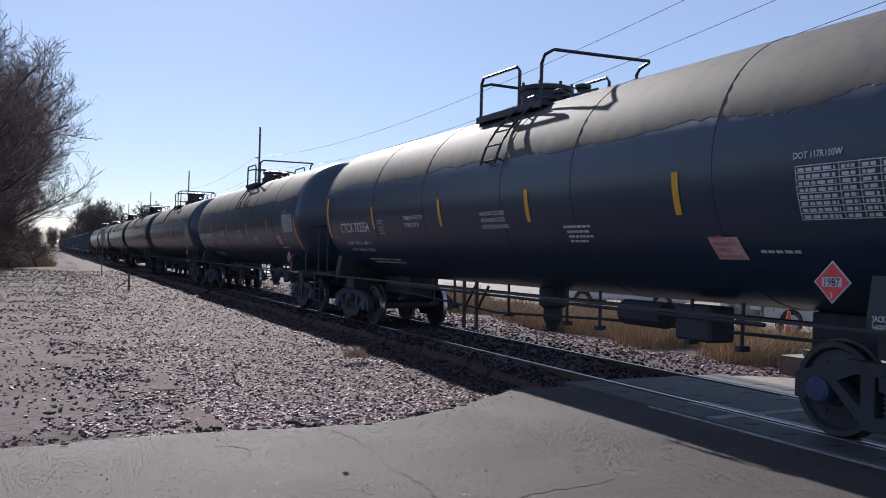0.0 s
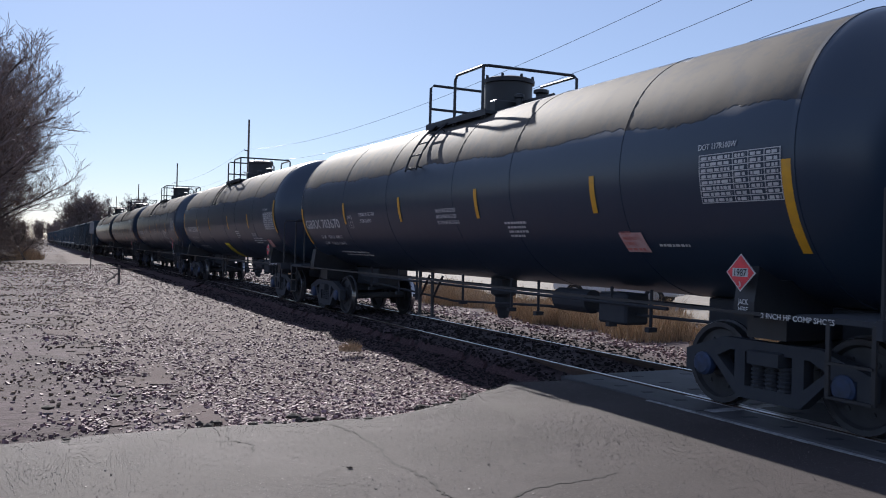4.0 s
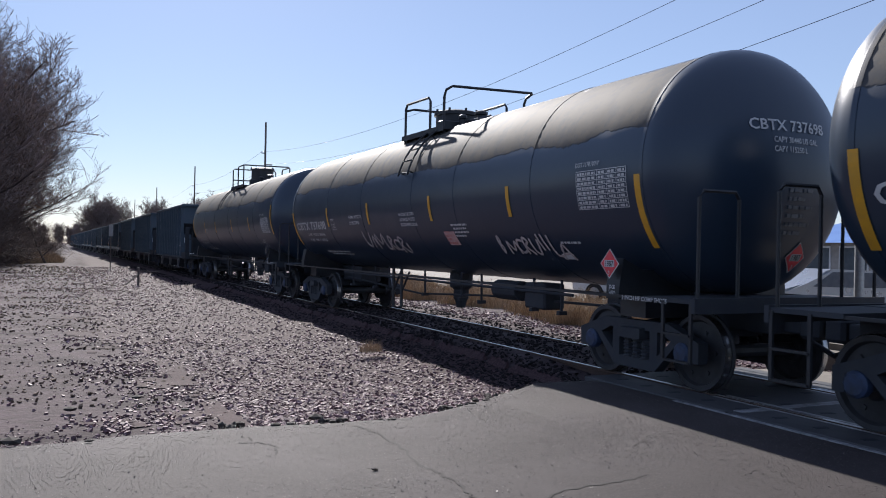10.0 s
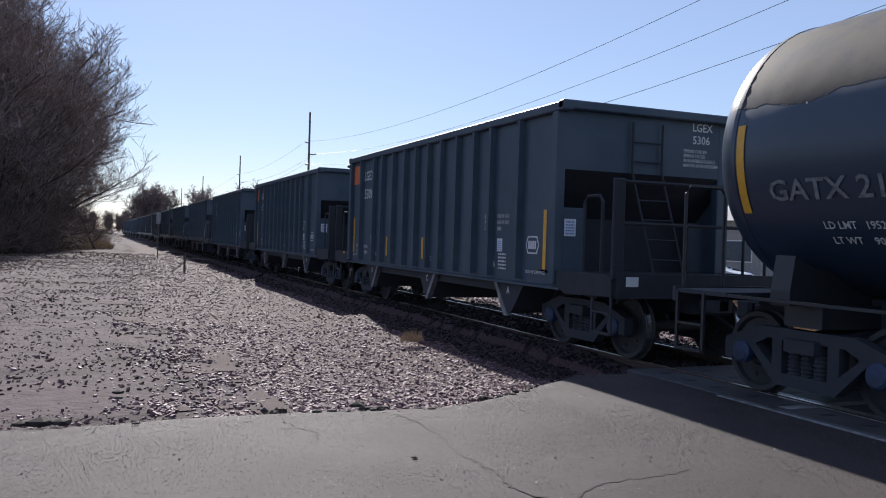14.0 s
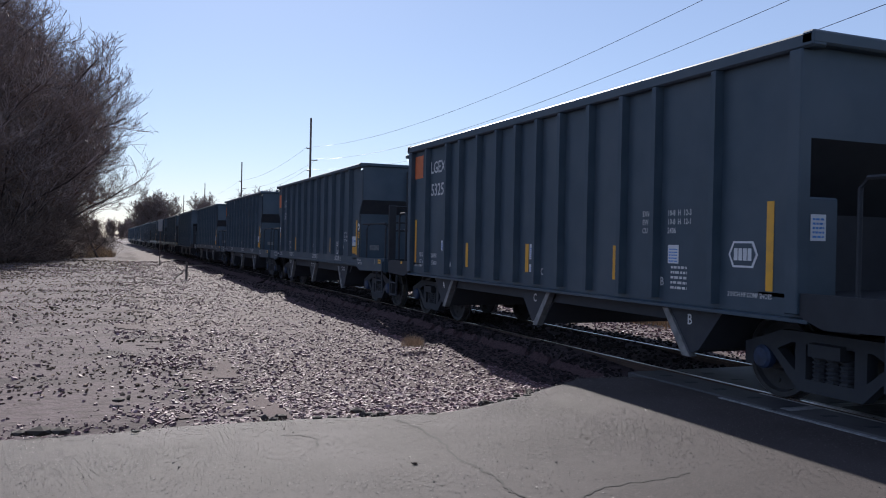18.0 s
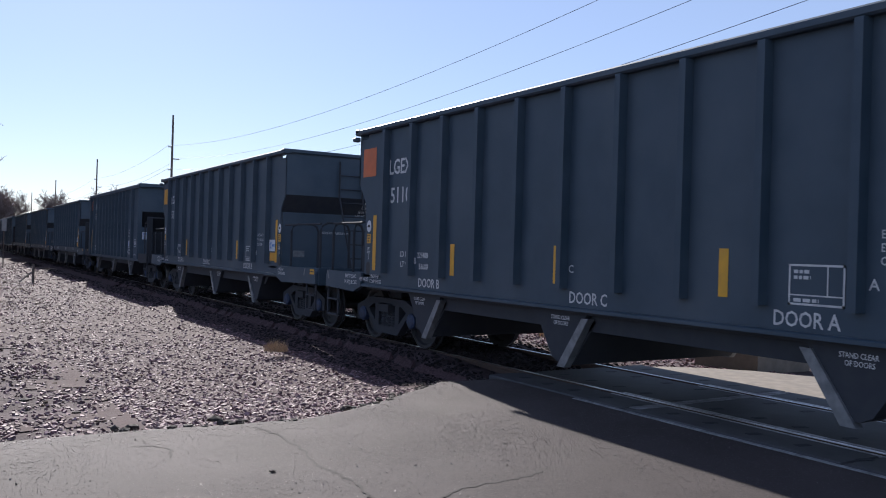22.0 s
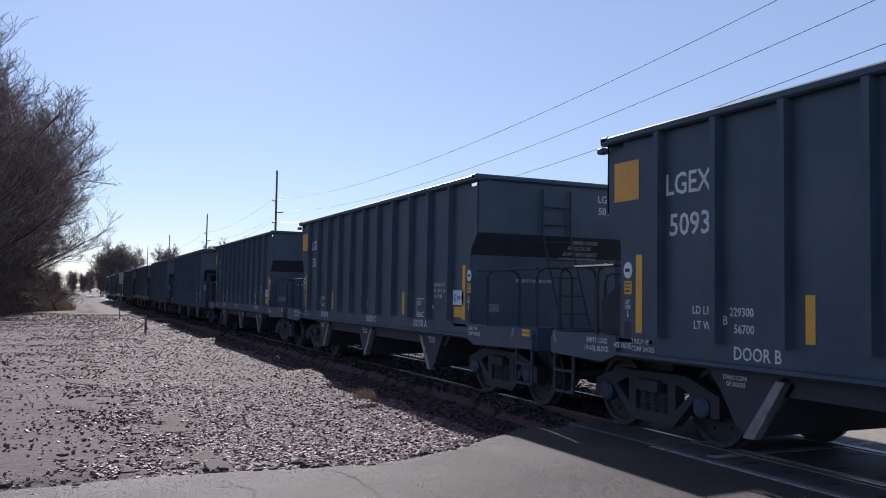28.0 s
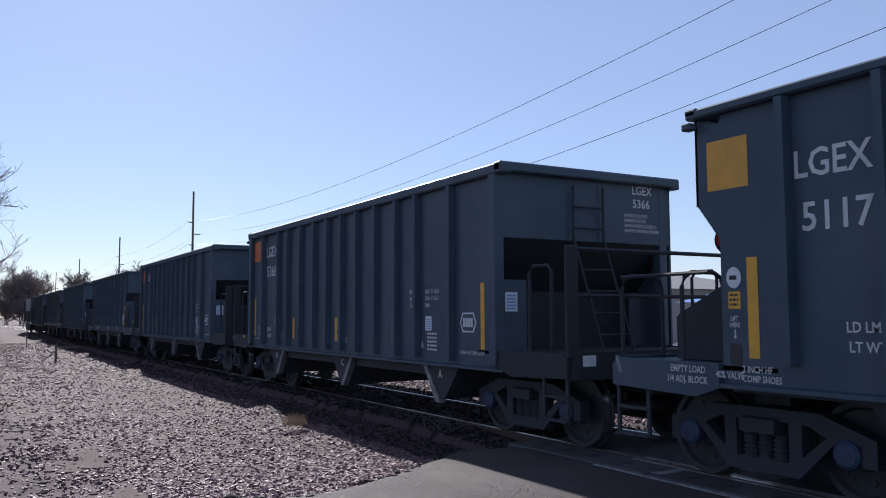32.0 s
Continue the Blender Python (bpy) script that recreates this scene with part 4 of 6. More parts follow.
def tank_marks(car, row, seed):
    mark, cap1, cap2 = row
    more = 0.08 if mark[:2] == "CB" else 0.0
    high = mark[:2] in ("GA", "CT")     # two ways of placing the end stripes and the letters
    y0, long, zs = {"CT": (6.75, 1.83, 2.11), "GA": (6.75 if seed == 4 else 7.20, 2.12, 2.12), "GB": (7.52, 2.55, 2.08)}.get(mark[:2], (7.50, 2.62, 2.09))
    ink = M_FAINT if seed == 7 else M_WHITE      # the last tank is the most worn
    lettering(mark, 0.21, on_tank(y0, zs), ink, car, long / (0.21 * LETTERS[mark][2]))
    ld, lt = ("LD LMT   195200 LB   88500 KG", "LT WT    90800 LB   41200 KG") if mark[:2] == "GA" else ("LD LMT   195000 LB   88400 KG", "LT WT    91000 LB   41300 KG")
    up = 0.09 if mark[:2] == "CB" else 0.0
    lettering(ld, 0.08, on_tank(6.62 + up, 1.84 + up), M_WHITE, car, 0.97)
    lettering(lt, 0.08, on_tank(6.58 + up, 1.70 + up), M_WHITE, car, 0.97)
    bars([(0, 0, 1.8, 0.04), (0.2, -0.09, 1.7, 0.04)], on_tank(5.9, 1.52), M_WHITE, car, seed=seed)
    for y in {"CT": (4.66, 1.42, -1.48, -4.58), "GB": (4.60, 1.50, -1.54, -4.58), "CB": (4.66, 1.74, -1.56, -4.46)}.get(mark[:2], (4.55, 1.96, -1.40, -4.42)):
        patch(0.10, 0.47, on_tank(y, 2.15, 0.009), M_YELLOW, car, "reflective_stripe", 1, 6, "yellow reflective stripe")
    for y in (7.80 if mark[:2] == "CB" else 7.72 if mark[:2] == "GB" else 7.62, -7.66 if mark[:2] == "GA" else -7.56):
        patch(0.11, 0.95, on_tank(y, 2.00 if high else 1.70, 0.009), M_YELLOW, car, "reflective_stripe", 1, 8, "yellow reflective stripe")
    sq = on_tank(4.36, 2.06)
    for u, v, w, h in ((0, 0, 0.26, 0.012), (0, 0.27, 0.26, 0.012), (0, 0, 0.012, 0.28), (0.248, 0, 0.012, 0.28)):
        patch(w, h, lambda a, b, u=u, v=v: sq(a + u, b + v), M_WHITE, car, "plate_frame", 1, 2)
    lettering("PLATE", 0.04, on_tank(4.30, 2.26), M_WHITE, car, 0.8)
    lettering("C", 0.10, on_tank(4.27, 2.11), M_WHITE, car)
    ty, tz = {1: (-6.24, 2.05), 3: (-6.5, 2.20), 4: (-6.55, 2.10), 5: (-6.5, 2.20), 7: (-6.32, 2.06)}.get(seed, (-6.36, 2.19))
    tb = on_tank(ty, tz)
    lettering("DOT 117R100W", 0.06, on_tank(ty + 0.02, tz + 0.55), M_WHITE, car, 0.85)
    for k in range(9):
        patch(1.06, 0.009, lambda a, b, v=0.062 * k: tb(a, b + v), M_WHITE, car, "table_line", 1, 1)
    for u in (0, 0.46, 0.66, 0.86, 1.05):
        patch(0.009, 0.505, lambda a, b, u=u: tb(a + u, b), M_WHITE, car, "table_line", 1, 6)
    bars([(0.03, 0.015 + 0.062 * k, 0.40, 0.032) for k in range(8)] + [(c, 0.015 + 0.062 * k, 0.14, 0.032) for k in range(8) for c in (0.49, 0.69, 0.89)], tb, M_WHITE, car, seed=seed + 5)
    pl = -6.62 if mark[:2] == "CT" else -7.05
    placard(lambda lift: (lambda u, v: (-1.475 - lift, pl - u, 1.30 + v)), car, seed == 7)
    placard(lambda lift: on_head(0.30, 1.42, 0.012 + lift, more), car, seed == 7)
    py, pz = {2: (-5.43, 1.86), 4: (-6.15, 1.58), 5: (-5.20, 1.65), 6: (-1.95, 1.72)}.get(seed, (-4.95, 1.68))
    skew = on_tank(py, pz)
    if seed != 7:
        patch(0.42, 0.28, lambda u, v: skew(u + (0.28 - v) * 0.10, v), M_PINK, car, "emergency_panel", 2, 4, "faded pink emergency notice panel")
        for k, s in enumerate(("NUMBER", "EMERGENCY", "24-HOUR")):
            tx = on_tank(py, pz + 0.085 + 0.062 * k, 0.018)
            lettering(s, 0.045, lambda u, v, k=k, tx=tx: tx(u + 0.04, v), M_FADED, car, 0.72)
        bars([(0.04, 0.03, 0.34, 0.035)], on_tank(py, pz, 0.018), M_FADED, car)
    if seed in (2, 5, 7):
        fx, fz = {2: (-5.95, 1.75), 5: (-5.93, 1.65), 7: (-5.80, 1.62)}[seed]
        sq2 = on_tank(fx, fz)
        for u, v, w, h in ((0, 0, 0.40, 0.014), (0, 0.26, 0.40, 0.014), (0, 0, 0.014, 0.27), (0.386, 0, 0.014, 0.274), (0.20, 0, 0.010, 0.27)):
            patch(w, h, lambda a, b, u=u, v=v: sq2(a + u, b + v), M_WHITE, car, "plate_frame", 1, 2)
    if mark[:2] == "GA":
        lettering("FRA AIP", 0.12, on_tank(-4.58, 1.90), ink, car, 0.9)
        bars([(0, -0.09, 1.1, 0.04), (0, -0.17, 1.0, 0.04), (0.1, -0.25, 0.8, 0.04)], on_tank(-4.55, 1.90), ink, car, seed=seed)
    else:
        y1 = 3.64 if mark[:2] == "GB" else 2.98
        lettering("THERMAL PROTECTION", 0.07, on_tank(y1, 2.30), M_WHITE, car, 0.80)
        lettering("SYSTEM EQUIPPED", 0.07, on_tank(y1, 2.17), M_WHITE, car, 0.80)
        for k, s in enumerate(("POSITION BEFORE LOADING", "AND CHAINED IN CLOSED", "HANDLE MUST BE LOCKED")):
            lettering(s, 0.062, on_tank(-0.10, 2.08 + 0.10 * k), M_WHITE, car, 0.70)
    bars([(0, 0, 0.62, 0.035), (0.05, -0.07, 0.5, 0.035), (0.05, -0.14, 0.55, 0.035), (0.05, -0.21, 0.4, 0.035)], on_tank(-2.35, 2.05), ink, car, seed=seed + 9)
    bars([(0, 0, 0.5, 0.035)], on_tank(-5.6, 1.75), M_WHITE, car, seed=seed + 4)
    lettering(mark, 0.125, on_head(-0.62, 3.09 if seed != 7 else 3.0, more=more), M_WHITE, car, 1.12 if seed != 7 else 0.95)
    lettering(cap1, 0.066, on_head(-0.30, 2.95 if seed != 7 else 2.86, more=more), M_WHITE, car, 0.84)
    lettering(cap2, 0.066, on_head(-0.30, 2.84 if seed != 7 else 2.75, more=more), M_WHITE, car, 0.84)
    bars([(0, -0.10 * k, 0.30 if k % 2 else 0.42, 0.045) for k in range(6)], on_head(-0.05, 2.38, more=more), M_FAINT, car, seed=seed + 2)
    lettering("2 INCH HF COMP SHOES", 0.06, lambda u, v: (-1.512, -7.35 - u, 1.065 + v * 0.85), M_WHITE, car, 0.85)
    for k, s in enumerate(("HERE", "JACK")):
        lettering(s, 0.05, lambda u, v, k=k: (-1.427, -6.98 - u, 1.10 + v + k * 0.075), M_WHITE, car, 0.75)


SCRAWL = ["0,.9 .2,.95 .3,.75 .1,.6 .3,.45 .2,.2 0,.1 .05,.9", "0,0 .08,.9 .5,.3 .9,.9 1,0", "1,.85 .3,.9 .05,.4 .4,.05 1,.2", "0,0 .1,.95 .7,.8 .2,.5 .9,0", "0,.95 .1,.2 .6,.05 .95,.9", "0,1 .25,.3", "0,.1 .1,.0", "0,1 .1,.1 .8,.0",
          "0,0 .5,1 1,0", ".2,.4 .8,.45"]


def graffiti(car, y, z, strokes, mat, grow_by=1.0):
    """A scrawl of sprayed strokes on the flank: rows of a stroke's kind, its place, width and height."""
    place = on_tank(y, z, 0.013)
    for kind, u0, v0, w, h in strokes:
        pts = [Vector([float(a) for a in p.split(",")]) for p in SCRAWL[kind].split()]
        pts = [Vector((u0 + p.x * w, v0 + p.y * h)) * grow_by for p in pts]
        fine = []
        for i in range(len(pts) - 1):       # rounded by Catmull and Rom's rule
            a, b, d, e = pts[max(0, i - 1)], pts[i], pts[i + 1], pts[min(len(pts) - 1, i + 2)]
            for s in (0, 0.25, 0.5, 0.75):
                fine.append(b + (d - a) * 0.5 * s + (2 * a - 5 * b + 4 * d - e) * 0.5 * s * s + (3 * b - a - 3 * d + e) * 0.5 * s ** 3)
        fine.append(pts[-1])
        verts, faces = [], []
        for i, p in enumerate(fine):
            q = (fine[min(i + 1, len(fine) - 1)] - fine[max(i - 1, 0)]).normalized() * 0.024
            verts += [place(p.x - q.y, p.y + q.x), place(p.x + q.y, p.y - q.x)]
        faces = [(2 * i, 2 * i + 1, 2 * i + 3, 2 * i + 2) for i in range(len(fine) - 1)]
        me = bpy.data.meshes.new("sprayed_stroke")
        me.from_pydata(verts, [], faces)
        me.materials.append(mat)
        ob = new("sprayed_stroke", me)
        ob.parent = car


# ---- hopper cars ----
TURNED = ("5160", "5117")      # these two run the other way round
HX, HT, HS, HL = 1.50, 3.66, 0.97, 5.65
UP, LOW, IN, OUT = 5.73, 5.45, 0.38, 0.28      # half lengths, above and below the notch, of the cars with lettered doors


def side_text(y, z, lift=0.005):
    return lambda u, v: (-HX - lift, y - u, z + v)


def hopper_body(kind, label, turned=False):
    car = thing("hopper_car", label, "hopper car", "hopper cars of the train")
    up, low, he = (UP, LOW, 5.78) if kind else (HL - 0.10, HL - 0.10, HL + 0.03)
    rise = 0.01 if kind else 0.06
    hs = 1.035 if kind else HS      # foot of the side sheets
    notch = [(low + 0.03, hs), (low, 1.25), (low, 2.34), (low + 0.03, 2.43), (low + 0.10, 2.53), (low + 0.20, 2.64), (up - 0.02, 2.72), (up, 2.78), (up, 3.60)]
    slot = [(up - 0.05, 3.60), (up - 0.05, 3.525), (up - 0.08, 3.50), (up - 0.29, 3.50), (up - 0.32, 3.525), (up - 0.32, 3.60)]      # lifting slot under the top chord
    half = notch + slot if kind else [(up, hs), (up, 3.60)]
    cut = IN if kind else 0.08
    outline = half + [(cut - y, z) for y, z in reversed(half)]
    top_up, top_low, top_he = up, low, he
    for sx, hx in ((-1, HX), (1, HX + 0.13)):
        bm = B()
        prism(bm, outline, sx * hx, sx * (hx - 0.03), "x")
        part("side_sheet", bm, M_HOPPER, car, "dark grey painted steel side")
        ribs = [0.97 + 0.905 * k for k in range(11)] if kind else [1.12, 2.2, 2.84, 3.64, 4.42, 5.13, 5.84, 6.54, 7.33, 8.12, 8.82, 9.88]
        bm = B()
        prism(bm, [(sx * hx, -0.055), (sx * (hx + 0.105), -0.04), (sx * (hx + 0.105), 0.04), (sx * hx, 0.055)], hs + (0.20 if kind else 0.05), 3.575, "z")
        me = mesh_of("rib", bm, M_HOPPER)
        for r in ribs:
            instance_part("rib", me, car, 0, HL - r, 0)
        bm = B()
        box(bm, sx * hx - 0.09, sx * hx + 0.10, cut - he, he, 3.575, HT + rise, 0.02)
        part("top_chord", bm, M_HOPPER, car)
        bm = B()
        prism(bm, [(sx * (hx - 0.04), hs - 0.05), (sx * (hx + 0.055), hs - 0.05), (sx * (hx + 0.055), hs - 0.015), (sx * (hx + 0.02), hs - 0.003), (sx * (hx - 0.04), hs - 0.003)], cut - low - 0.1, low + 0.1, "y")
        part("side_sill", bm, M_HOPPER, car)
    for sy in (-1, 1):
        up, low, he = [v - (cut if sy < 0 else 0) for v in (top_up, top_low, top_he)]
        bm = B()
        box(bm, -HX - 0.09, HX + 0.22, min(sy * (he - 0.15), sy * (he + 0.004)), max(sy * (he - 0.15), sy * (he + 0.004)), 3.60, HT + rise + 0.015, 0.02)
        part("end_chord", bm, M_HOPPER, car)
        if sy > 0:
            bm = B()
            box(bm, -HX - 0.13, -HX - 0.02, min(sy * (he - 0.10), sy * (he + 0.012)), max(sy * (he - 0.10), sy * (he + 0.012)), 3.47, 3.545, 0.015)
            part("corner_bracket", bm, M_HOPPER, car)
        bm = B()
        box(bm, -HX, HX + 0.13, min(sy * up, sy * (up - 0.03)), max(sy * up, sy * (up - 0.03)), 2.72, 3.64)
        part("end_sheet", bm, M_HOPPER, car)
        # slope sheet and bulkhead: shade of the recess is painted in by darker steel
        bm = B()
        dy, dz = (0.28, 0.36) if kind else (0.75, 0.70)
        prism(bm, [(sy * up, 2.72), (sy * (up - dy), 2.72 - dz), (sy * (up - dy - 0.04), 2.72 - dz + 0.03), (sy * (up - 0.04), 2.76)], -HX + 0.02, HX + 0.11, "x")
        part("slope_sheet", bm, M_UNDER if kind else M_DEEPSHADE, car, "dark sloping end sheet with its shade in the colour")
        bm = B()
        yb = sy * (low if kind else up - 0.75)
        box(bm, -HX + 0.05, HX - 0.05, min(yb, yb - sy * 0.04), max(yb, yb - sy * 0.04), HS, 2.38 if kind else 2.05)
        part("end_bulkhead", bm, M_HOPPER if kind else M_DEEPSHADE, car)
        if not kind:
            for sx in (-1, 1):
                bm = B()
                box(bm, sx * HX - 0.10, sx * HX + 0.055, min(sy * (up - 0.16), sy * (up + 0.006)), max(sy * (up - 0.16), sy * (up + 0.006)), HS + 0.03, 3.575, 0.012)
                part("corner_post", bm, M_HOPPER, car)
            bm = B()
            box(bm, -1.46, -1.06, min(sy * (up - 0.5), sy * (up - 0.01)), max(sy * (up - 0.5), sy * (up - 0.01)), HS + 0.03, 2.15, 0.02)
            part("end_cabinet", bm, M_HOPPER, car)
        # deck, sill and rails
        # straight ends: deck and sill are darkened for end shade too
        ye = HL + 1.28 + (OUT if kind and sy < 0 else 0)
        bm = B()
        box(bm, -HX, HX, min(sy * (low - 0.6), sy * ye), max(sy * (low - 0.6), sy * ye), 1.15, 1.19)
        part("end_deck", bm, M_HOPPER if kind else M_DEEPSHADE, car)
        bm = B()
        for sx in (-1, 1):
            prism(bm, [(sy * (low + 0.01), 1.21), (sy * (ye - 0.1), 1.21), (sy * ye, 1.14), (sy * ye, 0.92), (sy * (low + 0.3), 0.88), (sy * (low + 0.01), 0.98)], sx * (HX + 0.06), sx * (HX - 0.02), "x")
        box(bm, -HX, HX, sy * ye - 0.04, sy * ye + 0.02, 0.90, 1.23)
        part("end_sill", bm, M_HOPPER if kind else M_DEEPSHADE, car)
        bm = B()
        box(bm, -0.2, 0.2, min(sy * 3.5, sy * 6.9), max(sy * 3.5, sy * 6.9), 0.68, 1.05)
        part("centre_sill", bm, M_UNDER, car)
        bm = B()
        prism(bm, [(-1.35, 0.98), (1.35, 0.98), (1.35, 1.06), (0.5, 1.08), (-0.5, 1.08), (-1.35, 1.06)], sy * 5.4 - 0.2, sy * 5.4 + 0.2, "y")
        box(bm, -0.9, 0.9, sy * 5.4 - 0.2, sy * 5.4 + 0.2, 0.80, 0.98)
        part("body_bolster", bm, M_UNDER, car)
        for sx in (-1, 1) if kind else ():
            bm = B()
            yg = 6.86 if sy > 0 else -6.69
            prism(bm, [(yg - 0.02, 1.215), (yg + 0.02, 1.215), (yg + sy * -0.06 + 0.03, 1.06), (yg + sy * -0.06 - 0.03, 1.06)], sx * (HX + 0.064), sx * (HX + 0.02), "x")
            # the pale steel puts the sky's sheen on this plate into its colour
            part("deck_gusset", bm, M_HOPPERLIGHT, car, "gusset plate, pale colour for its sunlit sheen")
        if kind:
            for x0, x1 in ((-1.45, -0.85), (0.85, 1.45)):
                bm = B()
                for y in (sy * (ye - 0.05), sy * (low + 0.55)):
                    tube(bm, [(x0, y, 1.1), (x0, y, 1.95), (x0 + 0.04, y, 2.05), (x0 + 0.14, y, 2.1), (x1 - 0.14, y, 2.1), (x1 - 0.04, y, 2.05), (x1, y, 1.95), (x1, y, 1.1)], 0.024, 6)
                tube(bm, [(x0 if x0 < 0 else x1, sy * (ye - 0.05), 2.08), (x0 if x0 < 0 else x1, sy * (low + 0.2), 2.08)], 0.022, 6)
                part("deck_handrail", bm, M_DEEPSHADE, car)
        else:
            for sx in (-1, 1):
                bm = B()
                box(bm, sx * 1.48 - 0.09, sx * 1.48 + 0.09, sy * ye - 0.03, sy * ye + 0.03, 1.15, 2.50, 0.015)
                part("end_post", bm, M_HOPPER if kind else M_DEEPSHADE, car)
                bm = B()
                tube(bm, [(sx * 1.45, sy * (ye - 0.42), 1.15), (sx * 1.45, sy * (ye - 0.42), 2.20), (sx * 1.45, sy * (ye - 0.50), 2.29), (sx * 1.45, sy * (ye - 0.80), 2.29), (sx * 1.45, sy * (ye - 0.88), 2.20), (sx * 1.45, sy * (ye - 0.88), 1.15)], 0.024, 6)
                part("deck_handrail", bm, M_DEEPSHADE, car)
            for z in (1.90, 2.46):
                bm = B()
                tube(bm, [(-1.42, sy * ye, z), (1.42, sy * ye, z)], 0.028, 6)
                part("end_rail", bm, M_HOPPER if kind else M_DEEPSHADE, car)
        bm = B()
        for x in (-0.3, 0.25):
            tube(bm, [(x, sy * (up + 0.06), 3.5), (x, sy * (up + 0.06), 2.75), (x + 0.12, sy * (up + 0.55), 1.1)], 0.02, 5)
        for i in range(7):
            z = 1.4 + 0.3 * i
            f = 0 if z > 2.75 else (2.75 - z) / 1.65
            tube(bm, [(-0.3 + 0.12 * f, sy * (up + 0.06 + 0.49 * f), z), (0.25 + 0.12 * f, sy * (up + 0.06 + 0.49 * f), z)], 0.014, 5)
        part("end_ladder", bm, M_DEEPSHADE, car)
        for sx in (-1, 1):
            bm = B()
            for z in (0.40, 0.68):
                box(bm, sx * (HX + 0.02) - 0.03, sx * (HX + 0.02) + 0.03, min(sy * (ye - 0.5), sy * (ye - 0.05)), max(sy * (ye - 0.5), sy * (ye - 0.05)), z, z + 0.03)
            for y in (sy * (ye - 0.5), sy * (ye - 0.05)):
                box(bm, sx * (HX + 0.02) - 0.014, sx * (HX + 0.02) + 0.014, y - 0.02, y + 0.02, 0.40, 0.95)
            part("sill_step", bm, M_UNDER, car)
        add_truck(car, sy * 5.4)
        add_coupler(car, sy * 7.32)
    up, low, he = top_up, top_low, top_he
    bm = B()
    prism(bm, [(low + 0.06, 1.20), (low + 1.02, 1.20), (low + 1.02, 1.64), (low + 0.98, 1.68), (low + 0.10, 2.10), (low + 0.06, 2.10)], -1.05, 0.25, "x")
    part("brake_housing", bm, M_DEEPSHADE, car)
    bm = B()
    lathe(bm, [(0.26, 0.0), (0.285, 0.012), (0.26, 0.024), (0.235, 0.012), (0.26, 0.0)], 18, "y")
    bmesh.ops.translate(bm, verts=bm.verts, vec=(0.62, low + 0.55, 1.85))
    part("brake_wheel", bm, M_UNDER, car, "", True)
    # discharge hoppers: each narrows to a lip under one sloping bare plate
    spots = ((2.98, 1), (-0.22, 1), (-2.96, -1)) if kind else ((3.25, 1), (-0.50, 1), (-3.29, -1))
    if turned:
        spots = ((2.98, 1), (0.22, -1), (-2.96, -1))
    lo = 0.36 if kind else 0.42
    for p, s in spots:
        bm = B()
        prism(bm, [(p, hs - 0.05), (p + s * 1.0, hs - 0.05), (p + s * 0.62, lo + 0.05), (p + s * 0.52, lo), (p + s * 0.40, lo)], -HX + 0.05, HX - 0.05, "x")
        # dirty body paint; the shade of its recess is in this darker colour too
        chute = part("discharge_hopper", bm, M_UNDER, car)
        for sx in (-1, 1):
            bm = B()
            prism(bm, [(p - s * 0.03, HS - 0.065), (p + s * 0.08, HS - 0.065), (p + s * 0.50, lo - 0.05), (p + s * 0.36, lo - 0.05)], sx * (HX - 0.02), sx * (HX - 0.12), "x")
            part("door_plate", bm, M_HOPPERLIGHT, chute, "scuffed bare steel door plate")
        bm = B()
        prism(bm, [(p - s * 0.06, HS - 0.10), (p - s * 0.02, HS - 0.08), (p + s * 0.38, lo), (p + s * 0.33, lo - 0.02)], -HX + 0.12, HX - 0.12, "x")
        part("discharge_door", bm, M_UNDER, chute)
    bm = B()
    box(bm, -HX + 0.035, HX - 0.035, cut - low + 0.06, low - 0.06, HS - 0.02, HS + 0.03)
    prism(bm, [(-4.1, HS - 0.03), (4.1, HS - 0.03), (3.9, 0.76), (-3.9, 0.76)], -1.38, 1.38, "x")
    part("slope_bottom", bm, M_UNDER, car)
    return car


def shape_part(name, pts, place, mat, car, label=""):
    me = bpy.data.meshes.new(name)
    me.from_pydata([place(*p) for p in pts], [], [tuple(range(len(pts)))])
    me.materials.append(mat)
    ob = new(name, me)
    ob.parent = car
    return tagged(ob, label)


